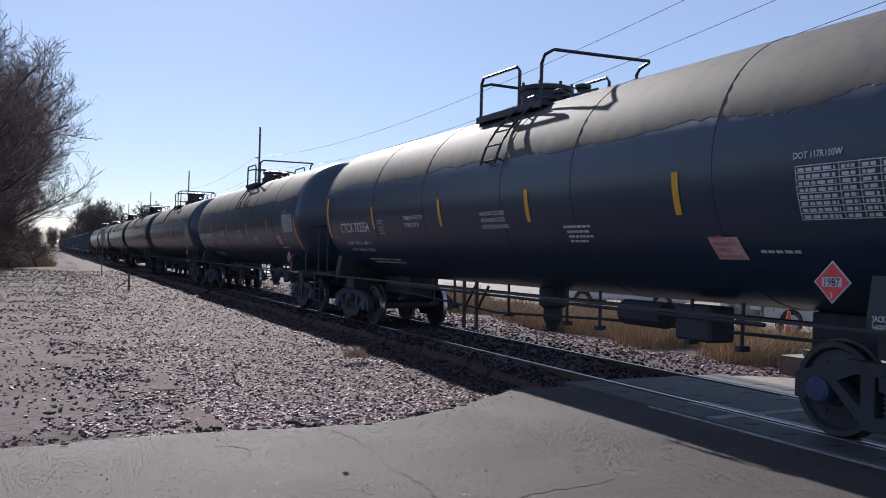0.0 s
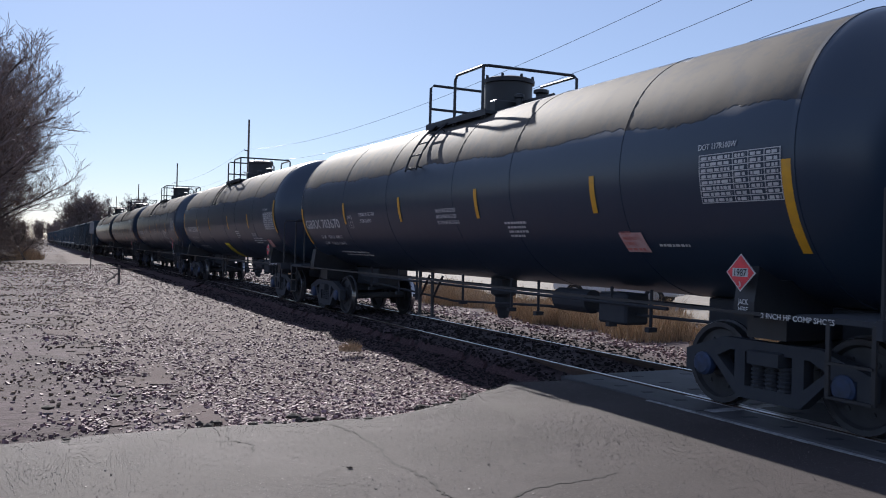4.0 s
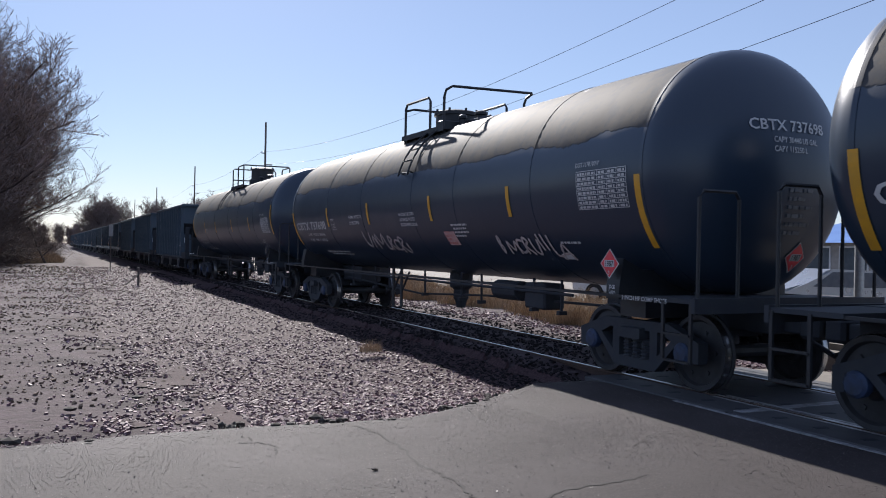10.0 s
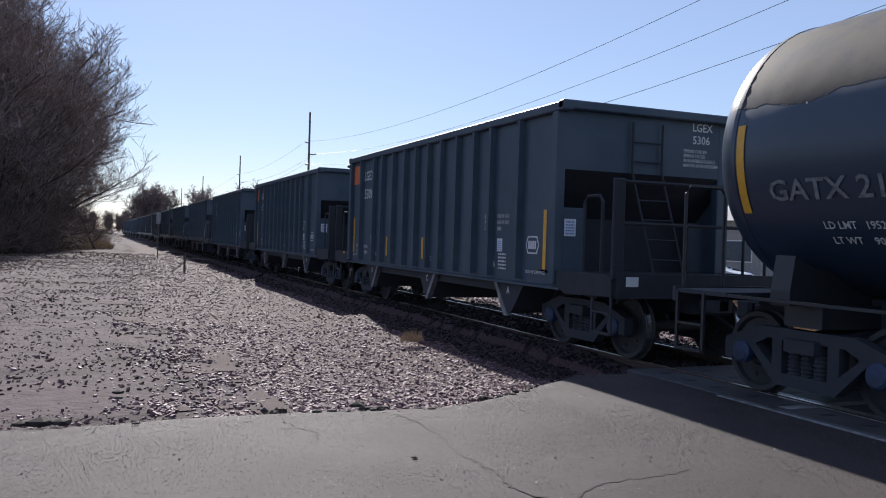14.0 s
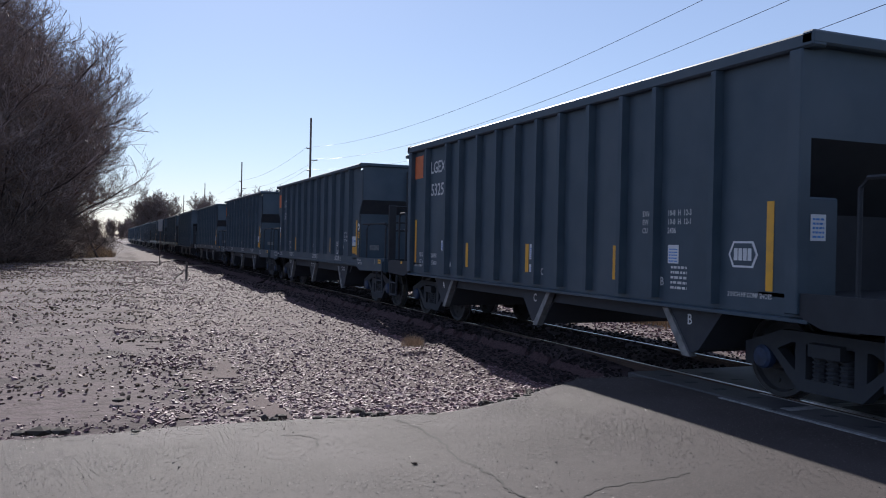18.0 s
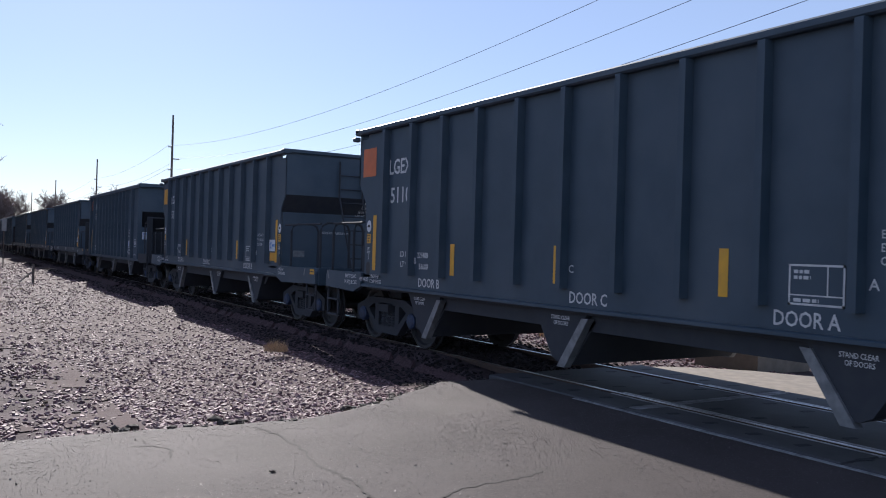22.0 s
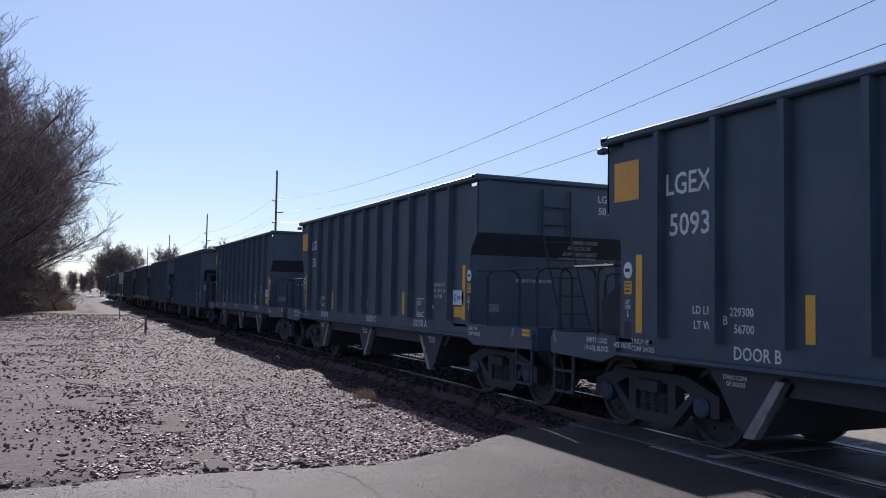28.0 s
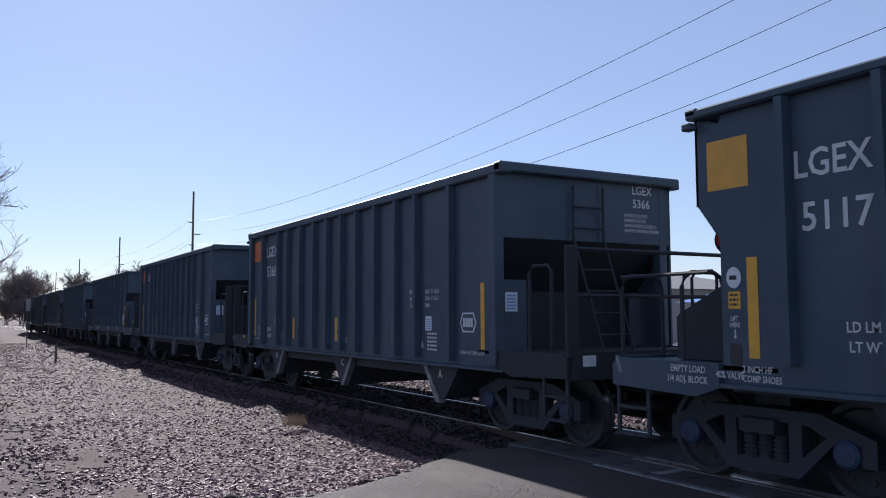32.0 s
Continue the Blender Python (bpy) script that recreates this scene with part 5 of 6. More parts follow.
def hopper_marks(car, row, seed):
    num, kind, square, limit, light = row
    z = 2.85 if kind else 3.00
    patch(0.48, 0.48, side_text(5.58 if kind else 5.38, z), M_ORANGE if square == "o" else M_AMBER, car, "end_square", 1, 1, "orange painted square" if square == "o" else "amber painted square")
    y = 4.56 if kind else 4.46
    lettering("LGEX", 0.235, side_text(y + 0.065 * kind, 2.84 if kind else 3.06), M_WHITE, car, 0.88 if kind else 0.94)
    if num:
        lettering(num, 0.24, side_text(y + (0.0 if kind else -0.04), 2.38 if kind else 2.60), M_WHITE, car, 0.96 if kind else 1.0)
        for s, yy, zz in ((("LD LMT", 4.18, 1.52), ("LT WT", 4.16, 1.36), (limit, 3.63, 1.51), (light, 3.57, 1.34)) if kind else (("LD LMT", 5.03, 1.34), ("LT WT", 5.02, 1.19), (limit, 4.38, 1.33), (light, 4.32, 1.18))):
            lettering(s, 0.085, side_text(yy, zz), M_WHITE, car, 0.88)
    ends = (5.15, -4.80) if kind else (5.32, -4.97)
    for yy in ends:
        patch(0.12 if kind else 0.10, 0.92, side_text(yy, 1.27 if kind else 1.20), M_YELLOW, car, "reflective_stripe", 1, 1, "yellow reflective stripe")
    for yy in (2.68, -0.60 if num == "5117" else 0.36, -2.08) if kind else (2.60, 0.24, -2.22):
        patch(0.11, 0.45, side_text(yy, 1.28 if kind else 1.19), M_YELLOW, car, "reflective_stripe", 1, 1, "yellow reflective stripe")
    disc = [(0.085 * math.cos(math.tau * k / 18), 0.10 * math.sin(math.tau * k / 18)) for k in range(18)]
    if kind:
        far, near = ("A", "B") if num in TURNED else ("B", "A")
        for s, yy in ((far, 3.58), ("C", 0.84 if num in TURNED else 0.06), (near, -2.68)):
            lettering("DOOR " + s, 0.13, side_text(yy, 1.075), M_WHITE, car, 0.86)
        for yy in (3.78, -0.35 if num in TURNED else 0.43, -3.28):
            for k, s in enumerate(("OF DOORS", "STAND CLEAR")):
                lettering(s, 0.045, lambda u, v, yy=yy, k=k: (-HX + 0.044, yy - 0.05 * (1 - k) - u, 0.80 + 0.065 * k + v), M_WHITE, car, 0.8)
        for s, yy in ((far, 3.73), ("C", 0.08), (near, -3.55)):
            lettering(s, 0.09, side_text(yy, 1.42), M_WHITE, car)
        sq = side_text(-2.83, 1.26)
        for u, v, w, h in ((0, 0, 0.52, 0.018), (0, 0.33, 0.52, 0.018), (0, 0, 0.018, 0.34), (0.502, 0, 0.018, 0.348), (0.36, 0.08, 0.012, 0.25), (0.018, 0.08, 0.484, 0.012)):
            patch(w, h, lambda a, b, u=u, v=v: sq(a + u, b + v), M_WHITE, car, "plate_frame")
        bars([(0.05, 0.27, 0.16, 0.03), (0.05, 0.22, 0.16, 0.03), (0.05, 0.028, 0.24, 0.03)], sq, M_WHITE, car, seed=seed)
        for k, s in enumerate(("CU FT 2400", "EW  10-8  H 12-0", "EXW 10-8  H 12-0")):
            lettering(s, 0.065, side_text(-3.64, 1.62 + 0.105 * k), M_WHITE, car, 0.72)
        lab = patch(0.42, 0.25, side_text(-4.44, 1.51), M_LABEL, car, "builder_label", 1, 1, "white label with a blue emblem")
        pl = side_text(-4.44, 1.51, 0.009)
        shape_part("emblem", [(0.04, 0.125), (0.08, 0.19), (0.16, 0.19), (0.13, 0.16), (0.10, 0.16), (0.075, 0.125), (0.10, 0.09), (0.13, 0.09), (0.16, 0.06), (0.08, 0.06)], pl, M_BLUE, lab)
        bars([(0.17, 0.10, 0.2, 0.05)], pl, M_BLUE, lab, "emblem_bar")
        patch(0.33, 0.18, side_text(-4.48, 1.30), M_AMBER, car, "inspection_label")
        for yy in (5.30, -5.06):
            pl = side_text(yy, 2.01, 0.006)
            em = shape_part("round_emblem", disc, pl, M_LABEL, car, "round white emblem")
            bars([(-0.05, -0.02, 0.1, 0.04)], side_text(yy, 2.01, 0.009), M_BLACK, em, "emblem_bar")
            patch(0.14, 0.16, side_text(yy + 0.07, 1.72), M_YELLOW, car, "caution_label")
            bars([(0.02, 0.03 + 0.045 * k, 0.1, 0.02) for k in range(3)], side_text(yy + 0.07, 1.72, 0.009), M_BLACK, car, "caution_line", seed=k if False else 1)
            lettering("LIFT", 0.045, side_text(yy + 0.05, 1.61), M_WHITE, car, 0.75)
            lettering("HERE", 0.045, side_text(yy + 0.06, 1.55), M_WHITE, car, 0.75)
            shape_part("lift_arrow", [(0.0, 0.0), (0.02, 0.03), (0.006, 0.03), (0.006, 0.09), (-0.006, 0.09), (-0.006, 0.03), (-0.02, 0.03)], side_text(yy, 1.44), M_WHITE, car)
            shape_part("lift_slot", [(-0.05, 0.0), (0.05, 0.0), (0.07, 0.05), (0.07, 0.15), (0.05, 0.2), (-0.05, 0.2), (-0.07, 0.15), (-0.07, 0.05)], side_text(yy, 1.20), M_BLACK, car)
        sill = lambda yy, zz: (lambda u, v: (-HX - 0.066, yy - u, zz + v))
        lettering("EMPTY LOAD", 0.065, sill(HL + 0.42, 1.11), M_WHITE, car, 0.80)
        lettering("1/4 ADJ. BLOCK", 0.065, sill(HL + 0.47, 1.01), M_WHITE, car, 0.80)
        lettering("40% VALVE", 0.065, sill(HL + 0.24 - 0.40, 1.08), M_WHITE, car, 0.72)
        for k, s in enumerate(("COMP SHOES", "2 INCH HF")):
            lettering(s, 0.06, lambda u, v, k=k: (-HX - 0.005, 5.23 - u, 1.055 + 0.085 * k + v), M_WHITE, car, 0.8)
            lettering(s, 0.06, sill(-5.18, 1.03 + 0.085 * k), M_WHITE, car, 0.8)
        patch(0.22, 0.10, sill(-6.94, 1.10), M_YELLOW, car, "sill_reflector")
        bars([(0.0, 0.03, 0.22, 0.02)], lambda u, v: (-HX - 0.07, -6.94 - u, 1.115 + v), M_BLACK, car, "reflector_line")
        patch(0.26, 0.14, lambda u, v: (-1.2 + u, IN - LOW - 0.012, 1.40 + v), M_FAINT, car, "end_label")
    else:
        first, last = ("A", "B") if num in ("5334", "5325") else ("B", "A")
        for s, yy, yc in ((first, 3.37, 3.80), ("C", -0.27, 0.03), (last, -3.24, -3.70)):
            lettering(s, 0.10, side_text(yy, 1.17), M_WHITE, car, 0.9)
            lettering(s, 0.12, lambda u, v, yc=yc: (-HX + 0.044, yc - u, 0.74 + v), M_WHITE, car, 0.9)
        for yy, zz, w, h in ((3.81, 1.48, 0.21, 0.2), (0.10, 1.40, 0.14, 0.24), (-3.38, 1.44, 0.2, 0.22), (0.10, 1.20, 0.14, 0.12)):
            lab = patch(w, h, side_text(yy, zz), M_LABEL, car, "inspection_label", 1, 1, "small white printed label")
            bars([(0.02, 0.02 + 0.035 * k, w - 0.04, 0.015) for k in range(int((h - 0.03) / 0.035))], side_text(yy, zz, 0.008), M_BLUE, lab, "label_print", seed=seed)
        for k, (s1, s2) in enumerate((("CU FT", "2406"), ("EW", "10-8  H  12-1"), ("EXW", "10-8  H  12-3"))):
            lettering(s1, 0.065, side_text(-2.86, 1.80 + 0.105 * k), M_WHITE, car, 0.85)
            lettering(s2, 0.065, side_text(-3.36, 1.80 + 0.105 * k), M_WHITE, car, 0.85)
        bars([(0, -0.06 * k, 0.3, 0.03) for k in range(5)], side_text(-3.44, 1.38), M_WHITE, car, seed=seed + 1)
        hexa = [(0.22, 0.0), (0.15, 0.14), (-0.15, 0.14), (-0.22, 0.0), (-0.15, -0.14), (0.15, -0.14)]
        em = shape_part("hexagon_emblem", hexa, side_text(-4.64, 1.57), M_LABEL, car, "white hexagonal emblem")
        shape_part("emblem_field", [(a * 0.86, b * 0.84) for a, b in hexa], side_text(-4.64, 1.57, 0.008), M_HOPPER, em)
        for k in range(4):
            patch(0.055, 0.13, side_text(-4.51 - 0.068 * k, 1.505, 0.010), M_LABEL, em, "emblem_bar")
        lettering("2 INCH HF COMP SHOES", 0.05, side_text(-4.42, 1.12), M_WHITE, car, 0.8)
        lettering("2 INCH HF COMP SHOES", 0.05, side_text(5.32, 1.12), M_WHITE, car, 0.7)
        lettering("JACK LIFT HERE", 0.06, lambda u, v: (-HX - 0.005, 5.44 + v, 1.35 + u), M_WHITE, car, 0.75)
        patch(0.12, 0.06, lambda u, v: (-HX - 0.066, 6.06 - u, 1.14 + v), M_YELLOW, car, "sill_reflector")
        patch(0.20, 0.13, lambda u, v: (-1.36 + u, -6.976, 1.06 + v), M_LABEL, car, "sill_label")
        lab = patch(0.20, 0.26, lambda u, v: (-1.43 + u, -5.466, 1.72 + v), M_LABEL, car, "end_label")
        bars([(0.025, 0.03 + 0.043 * k, 0.15, 0.02) for k in range(5)], lambda u, v: (-1.43 + u, -5.470, 1.72 + v), M_BLUE, lab, "label_print")
    end = lambda x, zz: (lambda u, v: (x + u, -(UP - IN if kind else HL - 0.18) - 0.006, zz + v))
    lettering("LGEX", 0.125, end(0.86, 3.35 if kind else 3.46), M_WHITE, car, 0.9)
    if num:
        lettering(num, 0.125, end(0.87, 3.14 if kind else 3.26), M_WHITE, car, 0.95)
    for k, s in enumerate(("SPRING 7 OC D5", "SPRING 7 IC D5", "36 IN WHEELS CLASS C", "AAR NO 24 BRAKE BEAM")):
        if kind:
            lettering(s, 0.06, lambda u, v, k=k: (0.38 + u - 0.05 * k, IN - UP + (0.115 + 0.095 * k - v) * 0.778 - 0.008, 2.72 - 0.115 - 0.095 * k + v - 0.008), M_WHITE, car, 0.8)
        else:
            lettering(s, 0.05, end(0.70, 3.19 - 0.075 * (k + 1)), M_WHITE, car, 0.85)
    if kind:
        yb = IN - LOW - 0.012
        lettering("GRADE E COUPLERS & YOKE", 0.05, lambda u, v: (-0.62 + u, yb, 1.92 + v), M_WHITE, car, 0.8)


def build_train():
    cars = []
    for k, row in enumerate(TANKS):
        tall = row[0][:2] in ("GA", "GB")
        extra = {4: " and a slanting yellow patch", 5: " and white sprayed scrawl", 6: " and faded sprayed scrawl"}.get(k, " and white stencilling")
        car = tank_body("black steel tank car with dusty top" + extra, 0.03 if tall else 0.40, tall, 0.08 if row[0][:2] == "CB" else 0.0)
        cars.append((car, 11.65 + 18.22 * (k - 1)))
        tank_marks(car, row, k)
        if k == 4:
            sk = on_tank(0.62, 1.14, 0.012)
            warn = patch(0.75, 1.15, lambda u, v: sk(u + v * 0.10, v), M_LEMON, car, "painted_placard", 2, 10, "lemon yellow printed placard")
            bars([(0.06, 0.62 + 0.045 * i, 0.42 + 0.12 * (i % 3), 0.018) for i in range(10)], lambda u, v: on_tank(0.62, 1.14, 0.017)(u + v * 0.10, v), M_UNDER, warn, "placard_print", seed=3)
        if k == 5:
            graffiti(car, -3.52, 1.46, [(0, 0.0, 0.40, 0.22, 0.38), (3, 0.18, 0.36, 0.24, 0.40), (8, 0.34, 0.34, 0.26, 0.38), (2, 0.52, 0.36, 0.24, 0.30), (9, 0.10, 0.72, 0.75, -0.12), (4, 0.30, 0.10, 0.22, 0.18), (2, 0.34, 0.12, 0.30, 0.14), (0, 0.62, 0.08, 0.26, 0.26), (5, 0.80, 0.28, 0.36, -0.36), (7, 0.62, 0.24, 0.30, -0.18)], M_WHITE, 1.3)
        if k == 6:
            graffiti(car, -3.80, 1.52, [(0, 0.0, 0.10, 0.24, 0.36), (1, 0.24, 0.10, 0.30, 0.28), (2, 0.54, 0.12, 0.20, 0.28), (3, 0.76, 0.10, 0.20, 0.32), (4, 0.98, 0.10, 0.22, 0.32), (5, 1.22, 0.06, 0.20, 0.42), (6, 1.26, 0.0, 0.05, 0.03), (5, 1.34, 0.06, 0.20, 0.42), (6, 1.40, 0.0, 0.05, 0.03), (7, 1.50, 0.08, 0.20, 0.38), (8, 1.66, 0.0, 0.26, 0.30), (9, 1.66, 0.0, 0.26, 0.30)], M_SPRAY)
            graffiti(car, 2.35, 1.50, [(4, 0.0, 0.20, 0.34, 0.34), (8, 0.34, 0.18, 0.24, 0.24), (1, 0.56, 0.14, 0.40, 0.36), (4, 0.94, 0.14, 0.22, 0.22), (3, 1.14, 0.12, 0.22, 0.30), (2, 1.34, 0.12, 0.24, 0.24), (3, 1.58, 0.06, 0.26, 0.34), (5, 1.86, 0.02, 0.06, 0.26)], M_SPRAY, 1.22)
            patch(0.30, 0.11, on_tank(-5.42, 1.53), M_LABEL, car, "barcode_label")
    plain = {}
    for kind in (0, 1):
        plain[kind] = hopper_body(kind, "dark grey open-topped steel hopper car with ribbed sides and lettered doors" if kind else "dark grey open-topped steel hopper car with ribbed sides and straight ends")
    plain[2] = hopper_body(1, "dark grey open-topped steel hopper car with ribbed sides, turned about", True)
    for k, row in enumerate(HOPPERS):
        car = copy_thing(plain[2 if row[0] in TURNED else row[1]], Matrix())
        hopper_marks(car, row, k)
        cars.append((car, 137.75 + 14.65 * k))
    for ob in plain.values():
        for o in [*ob.children_recursive, ob]:
            bpy.data.objects.remove(o)
    return cars


TRAIN = build_train()


# ---- plants ----


def grow(bm, rnd, start, way, length, radius, level, top, out):
    """A limb with its branches; the finest twigs are gathered in out as (a, b, radius)."""
    n = 4 if level < 2 else 3
    pts = [Vector(start)]
    d = Vector(way).normalized()
    for i in range(n):
        d = (d + Vector((rnd.uniform(-1, 1), rnd.uniform(-1, 1), rnd.uniform(-0.5, 0.9))) * (0.16, 0.20, 0.24, 0.26, 0.26)[level]).normalized()
        pts.append(pts[-1] + d * length / n)
    if level <= 1:
        tube(bm, pts, radius, 7 if level == 0 else 5, False, radius * 0.45)
    else:
        for i in range(n):
            out.append((pts[i], pts[i + 1], radius * (1 - 0.6 * i / n), radius * (1 - 0.6 * (i + 1) / n)))
    if level == top:
        return
    count = (16, 8, 6, 4, 4)[level]
    for k in range(count):
        f = (0.04 if level == 0 else 0.25) + (0.90 if level == 0 else 0.75) * (k + rnd.random()) / count
        i = min(n - 1, int(f * n))
        p = pts[i].lerp(pts[i + 1], f * n - i)
        side = Vector((rnd.uniform(-1, 1), rnd.uniform(-1, 1), rnd.uniform(-0.15, 0.75))).normalized()
        grow(bm, rnd, p, (pts[i + 1] - pts[i]).normalized() * 0.55 + side * 0.85, length * (rnd.uniform(0.30, 0.50) if level == 0 else rnd.uniform(0.40, 0.62)), radius * rnd.uniform(0.35, 0.5), level + 1, top, out)


def twig_mesh(name, out, mat):
    """Three-sided slivers for all the fine twigs."""
    verts, faces = [], []
    for a, b, r0, r1 in out:
        d = (b - a).normalized()
        u = d.cross((0.3, 0.2, 1)).normalized()
        v = d.cross(u)
        k = len(verts)
        for p, r in ((a, r0), (b, r1)):
            for j in range(3):
                verts.append(p + r * (math.cos(j * 2.0944) * u + math.sin(j * 2.0944) * v))
        faces += [(k, k + 1, k + 4, k + 3), (k + 1, k + 2, k + 5, k + 4), (k + 2, k, k + 3, k + 5)]
    me = bpy.data.meshes.new(name)
    me.from_pydata(verts, [], faces)
    me.materials.append(mat)
    return me


def bare_tree(seed, height, label, stems=1, twig=0.010, leaves=0):
    rnd = random.Random(seed)
    t = thing("bare_tree", label, "tree", "trees beside the track")
    bm, out = B(), []
    for s in range(stems):
        lean = Vector((rnd.uniform(-0.3, 0.3), rnd.uniform(-0.3, 0.3), 1)) if stems > 1 else Vector((0.05, 0.0, 1))
        grow(bm, rnd, (rnd.uniform(-0.3, 0.3) * (stems - 1), rnd.uniform(-0.3, 0.3) * (stems - 1), -0.25), lean, height * 0.62, 0.17 if stems == 1 else 0.11, 0, 4, out)
    part("trunk", bm, M_BARK, t)
    out = [(a, b, max(r0, twig), max(r1, twig * 0.7)) for a, b, r0, r1 in out]
    ob = new("crown", twig_mesh("crown", out, M_TWIG))
    ob.parent = t
    if leaves:
        verts, faces = [], []
        while len(faces) < leaves:
            a, b, _, _ = rnd.choice(out)
            if rnd.random() > 1.25 - b.z / (0.55 * height):
                continue
            p = b + Vector((rnd.uniform(-0.12, 0.12), rnd.uniform(-0.12, 0.12), rnd.uniform(-0.15, 0.05)))
            u = Vector((rnd.uniform(-1, 1), rnd.uniform(-1, 1), rnd.uniform(-1, 1))).normalized() * rnd.uniform(0.02, 0.045)
            v = u.cross((0.3, 0.5, 0.8)).normalized() * u.length * 0.6
            k = len(verts)
            verts += [p - u, p + v, p + u, p - v]
            faces.append((k, k + 1, k + 2, k + 3))
        me = bpy.data.meshes.new("dead_leaves")
        me.from_pydata(verts, [], faces)
        me.materials.append(M_LEAF)
        ob = tagged(new("dead_leaves", me), "brown dead leaves still on the twigs", kind="stuff")
        ob.parent = t
    return t


def brush(seed, radius, height, count, mat, name, label, category="shrub"):
    """A thicket of fine upright stems and side twigs."""
    rnd = random.Random(seed)
    out = []
    for _ in range(count):
        a, r = rnd.uniform(0, math.tau), radius * math.sqrt(rnd.random())
        p = Vector((r * math.cos(a), r * math.sin(a), -0.2))
        d = Vector((math.cos(a) * 0.35 + rnd.uniform(-0.4, 0.4), math.sin(a) * 0.35 + rnd.uniform(-0.4, 0.4), 1)).normalized()
        ln = height * rnd.uniform(0.5, 1.0) * (1 - 0.35 * r / radius)
        for i in range(4):
            d = (d + Vector((rnd.uniform(-0.6, 0.6), rnd.uniform(-0.6, 0.6), rnd.uniform(-0.35, 0.1)))).normalized()
            q = p + d * ln / 4
            w = 0.006 * height * (1 - 0.2 * i)
            out.append((p, q, w, w * 0.8))
            for _ in range(4):
                e = (d * 0.3 + Vector((rnd.uniform(-1, 1), rnd.uniform(-1, 1), rnd.uniform(-0.7, 0.8)))).normalized()
                out.append((q, q + e * ln * rnd.uniform(0.12, 0.30), w * 0.6, w * 0.35))
            p = q
    ob = new(name, twig_mesh(name, out, mat))
    return tagged(ob, label, category)


def thicket():
    kinds = [bare_tree(21 + i, h, "tall leafless tree with fine twigs and a few dead leaves", 1 + i % 2, leaves=6500) for i, h in enumerate((14.5, 12.5, 13.5))]
    spots = [(-15.5, 58, 0, 1.75), (-13.8, 64, 1, 1.8), (-13.8, 70, 2, 1.85), (-13.2, 77, 1, 1.85), (-12.3, 84, 0, 1.85), (-12.0, 92, 2, 1.8), (-11.6, 103, 0, 1.75), (-11.0, 116, 1, 1.8),
             (-18.0, 63, 2, 1.9), (-16.5, 73, 0, 1.95), (-15.0, 83, 1, 1.95), (-14.0, 96, 2, 1.95), (-20.0, 56, 1, 1.8), (-19, 78, 2, 1.9)]
    rnd = random.Random(5)
    for x, y, k, s in spots:
        m = Matrix.Translation((x, y, -0.15)) @ Matrix.Rotation(rnd.uniform(0, 6.28), 4, "Z")
        c = copy_thing(kinds[k], m)
        c.scale = (s, s, s)
    for t in kinds:
        for o in [*t.children_recursive, t]:
            bpy.data.objects.remove(o)
    low = [brush(40 + i, 2.9, 4.0, 420, M_BRUSH, "brush_clump", "dense brown leafless undergrowth beneath the trees") for i in range(2)]
    for i, (x, y, s) in enumerate([(-18.5, 57, 1.5), (-15.4, 60, 1.5), (-14.2, 64, 1.5), (-13.0, 69, 1.55), (-12.0, 74, 1.6), (-11.2, 79, 1.6), (-10.3, 84, 1.6), (-9.9, 90, 1.6), (-9.8, 97, 1.6), (-10.2, 105, 1.7), (-10.8, 114, 1.8), (-19, 64, 1.8), (-17, 71, 1.9), (-15.5, 79, 1.9), (-14.5, 88, 1.9)]):
        m = Matrix.Translation((x - (3.2 if y > 72 else 1.6), y, -0.15)) @ Matrix.Rotation(rnd.uniform(0, 6.28), 4, "Z")
        c = copy_thing(low[i % 2], m)
        c.scale = (s, s, s)
    for o in low:
        bpy.data.objects.remove(o)
    far = bare_tree(77, 13.5, "leafless tree standing far off beyond the train", 3, 0.03)
    for x, y, s in ((1.4, 226, 0.92), (4.4, 222, 1.12), (7.2, 228, 1.06), (18.0, 232, 1.12), (31.5, 234, 1.22), (37.0, 238, 1.36), (-4, 420, 0.85), (5, 440, 0.95), (-11, 400, 0.8), (1, 410, 0.75)):
        c = copy_thing(far, Matrix.Translation((x, y, -0.2)) @ Matrix.Rotation(x, 4, "Z"))
        c.scale = (s, s, s)
    for o in [*far.children_recursive, far]:
        bpy.data.objects.remove(o)


thicket()


def tuft(seed, count, radius, height, mat):
    rnd = random.Random(seed)
    verts, faces = [], []
    for _ in range(count):
        a, r = rnd.uniform(0, math.tau), radius * math.sqrt(rnd.random())
        x, y = r * math.cos(a), r * math.sin(a)
        h = height * rnd.uniform(0.5, 1.1) * (1.15 - 0.75 * (r / radius) ** 2)
        lx, ly = rnd.uniform(-0.75, 0.75) * h, rnd.uniform(-0.75, 0.75) * h
        w = rnd.uniform(0.003, 0.008)
        u = Vector((rnd.uniform(-1, 1), rnd.uniform(-1, 1), 0)).normalized() * w
        k = len(verts)
        verts += [(x - u.x, y - u.y, -0.05), (x + u.x, y + u.y, -0.05), (x + lx * 0.4 + u.x * 0.7, y + ly * 0.4 + u.y * 0.7, h * 0.6), (x + lx * 0.4 - u.x * 0.7, y + ly * 0.4 - u.y * 0.7, h * 0.6), (x + lx, y + ly, h)]
        faces += [(k, k + 1, k + 2, k + 3), (k + 3, k + 2, k + 4)]
    me = bpy.data.meshes.new("dry_grass")
    me.from_pydata(verts, [], faces)
    me.materials.append(mat)
    return me


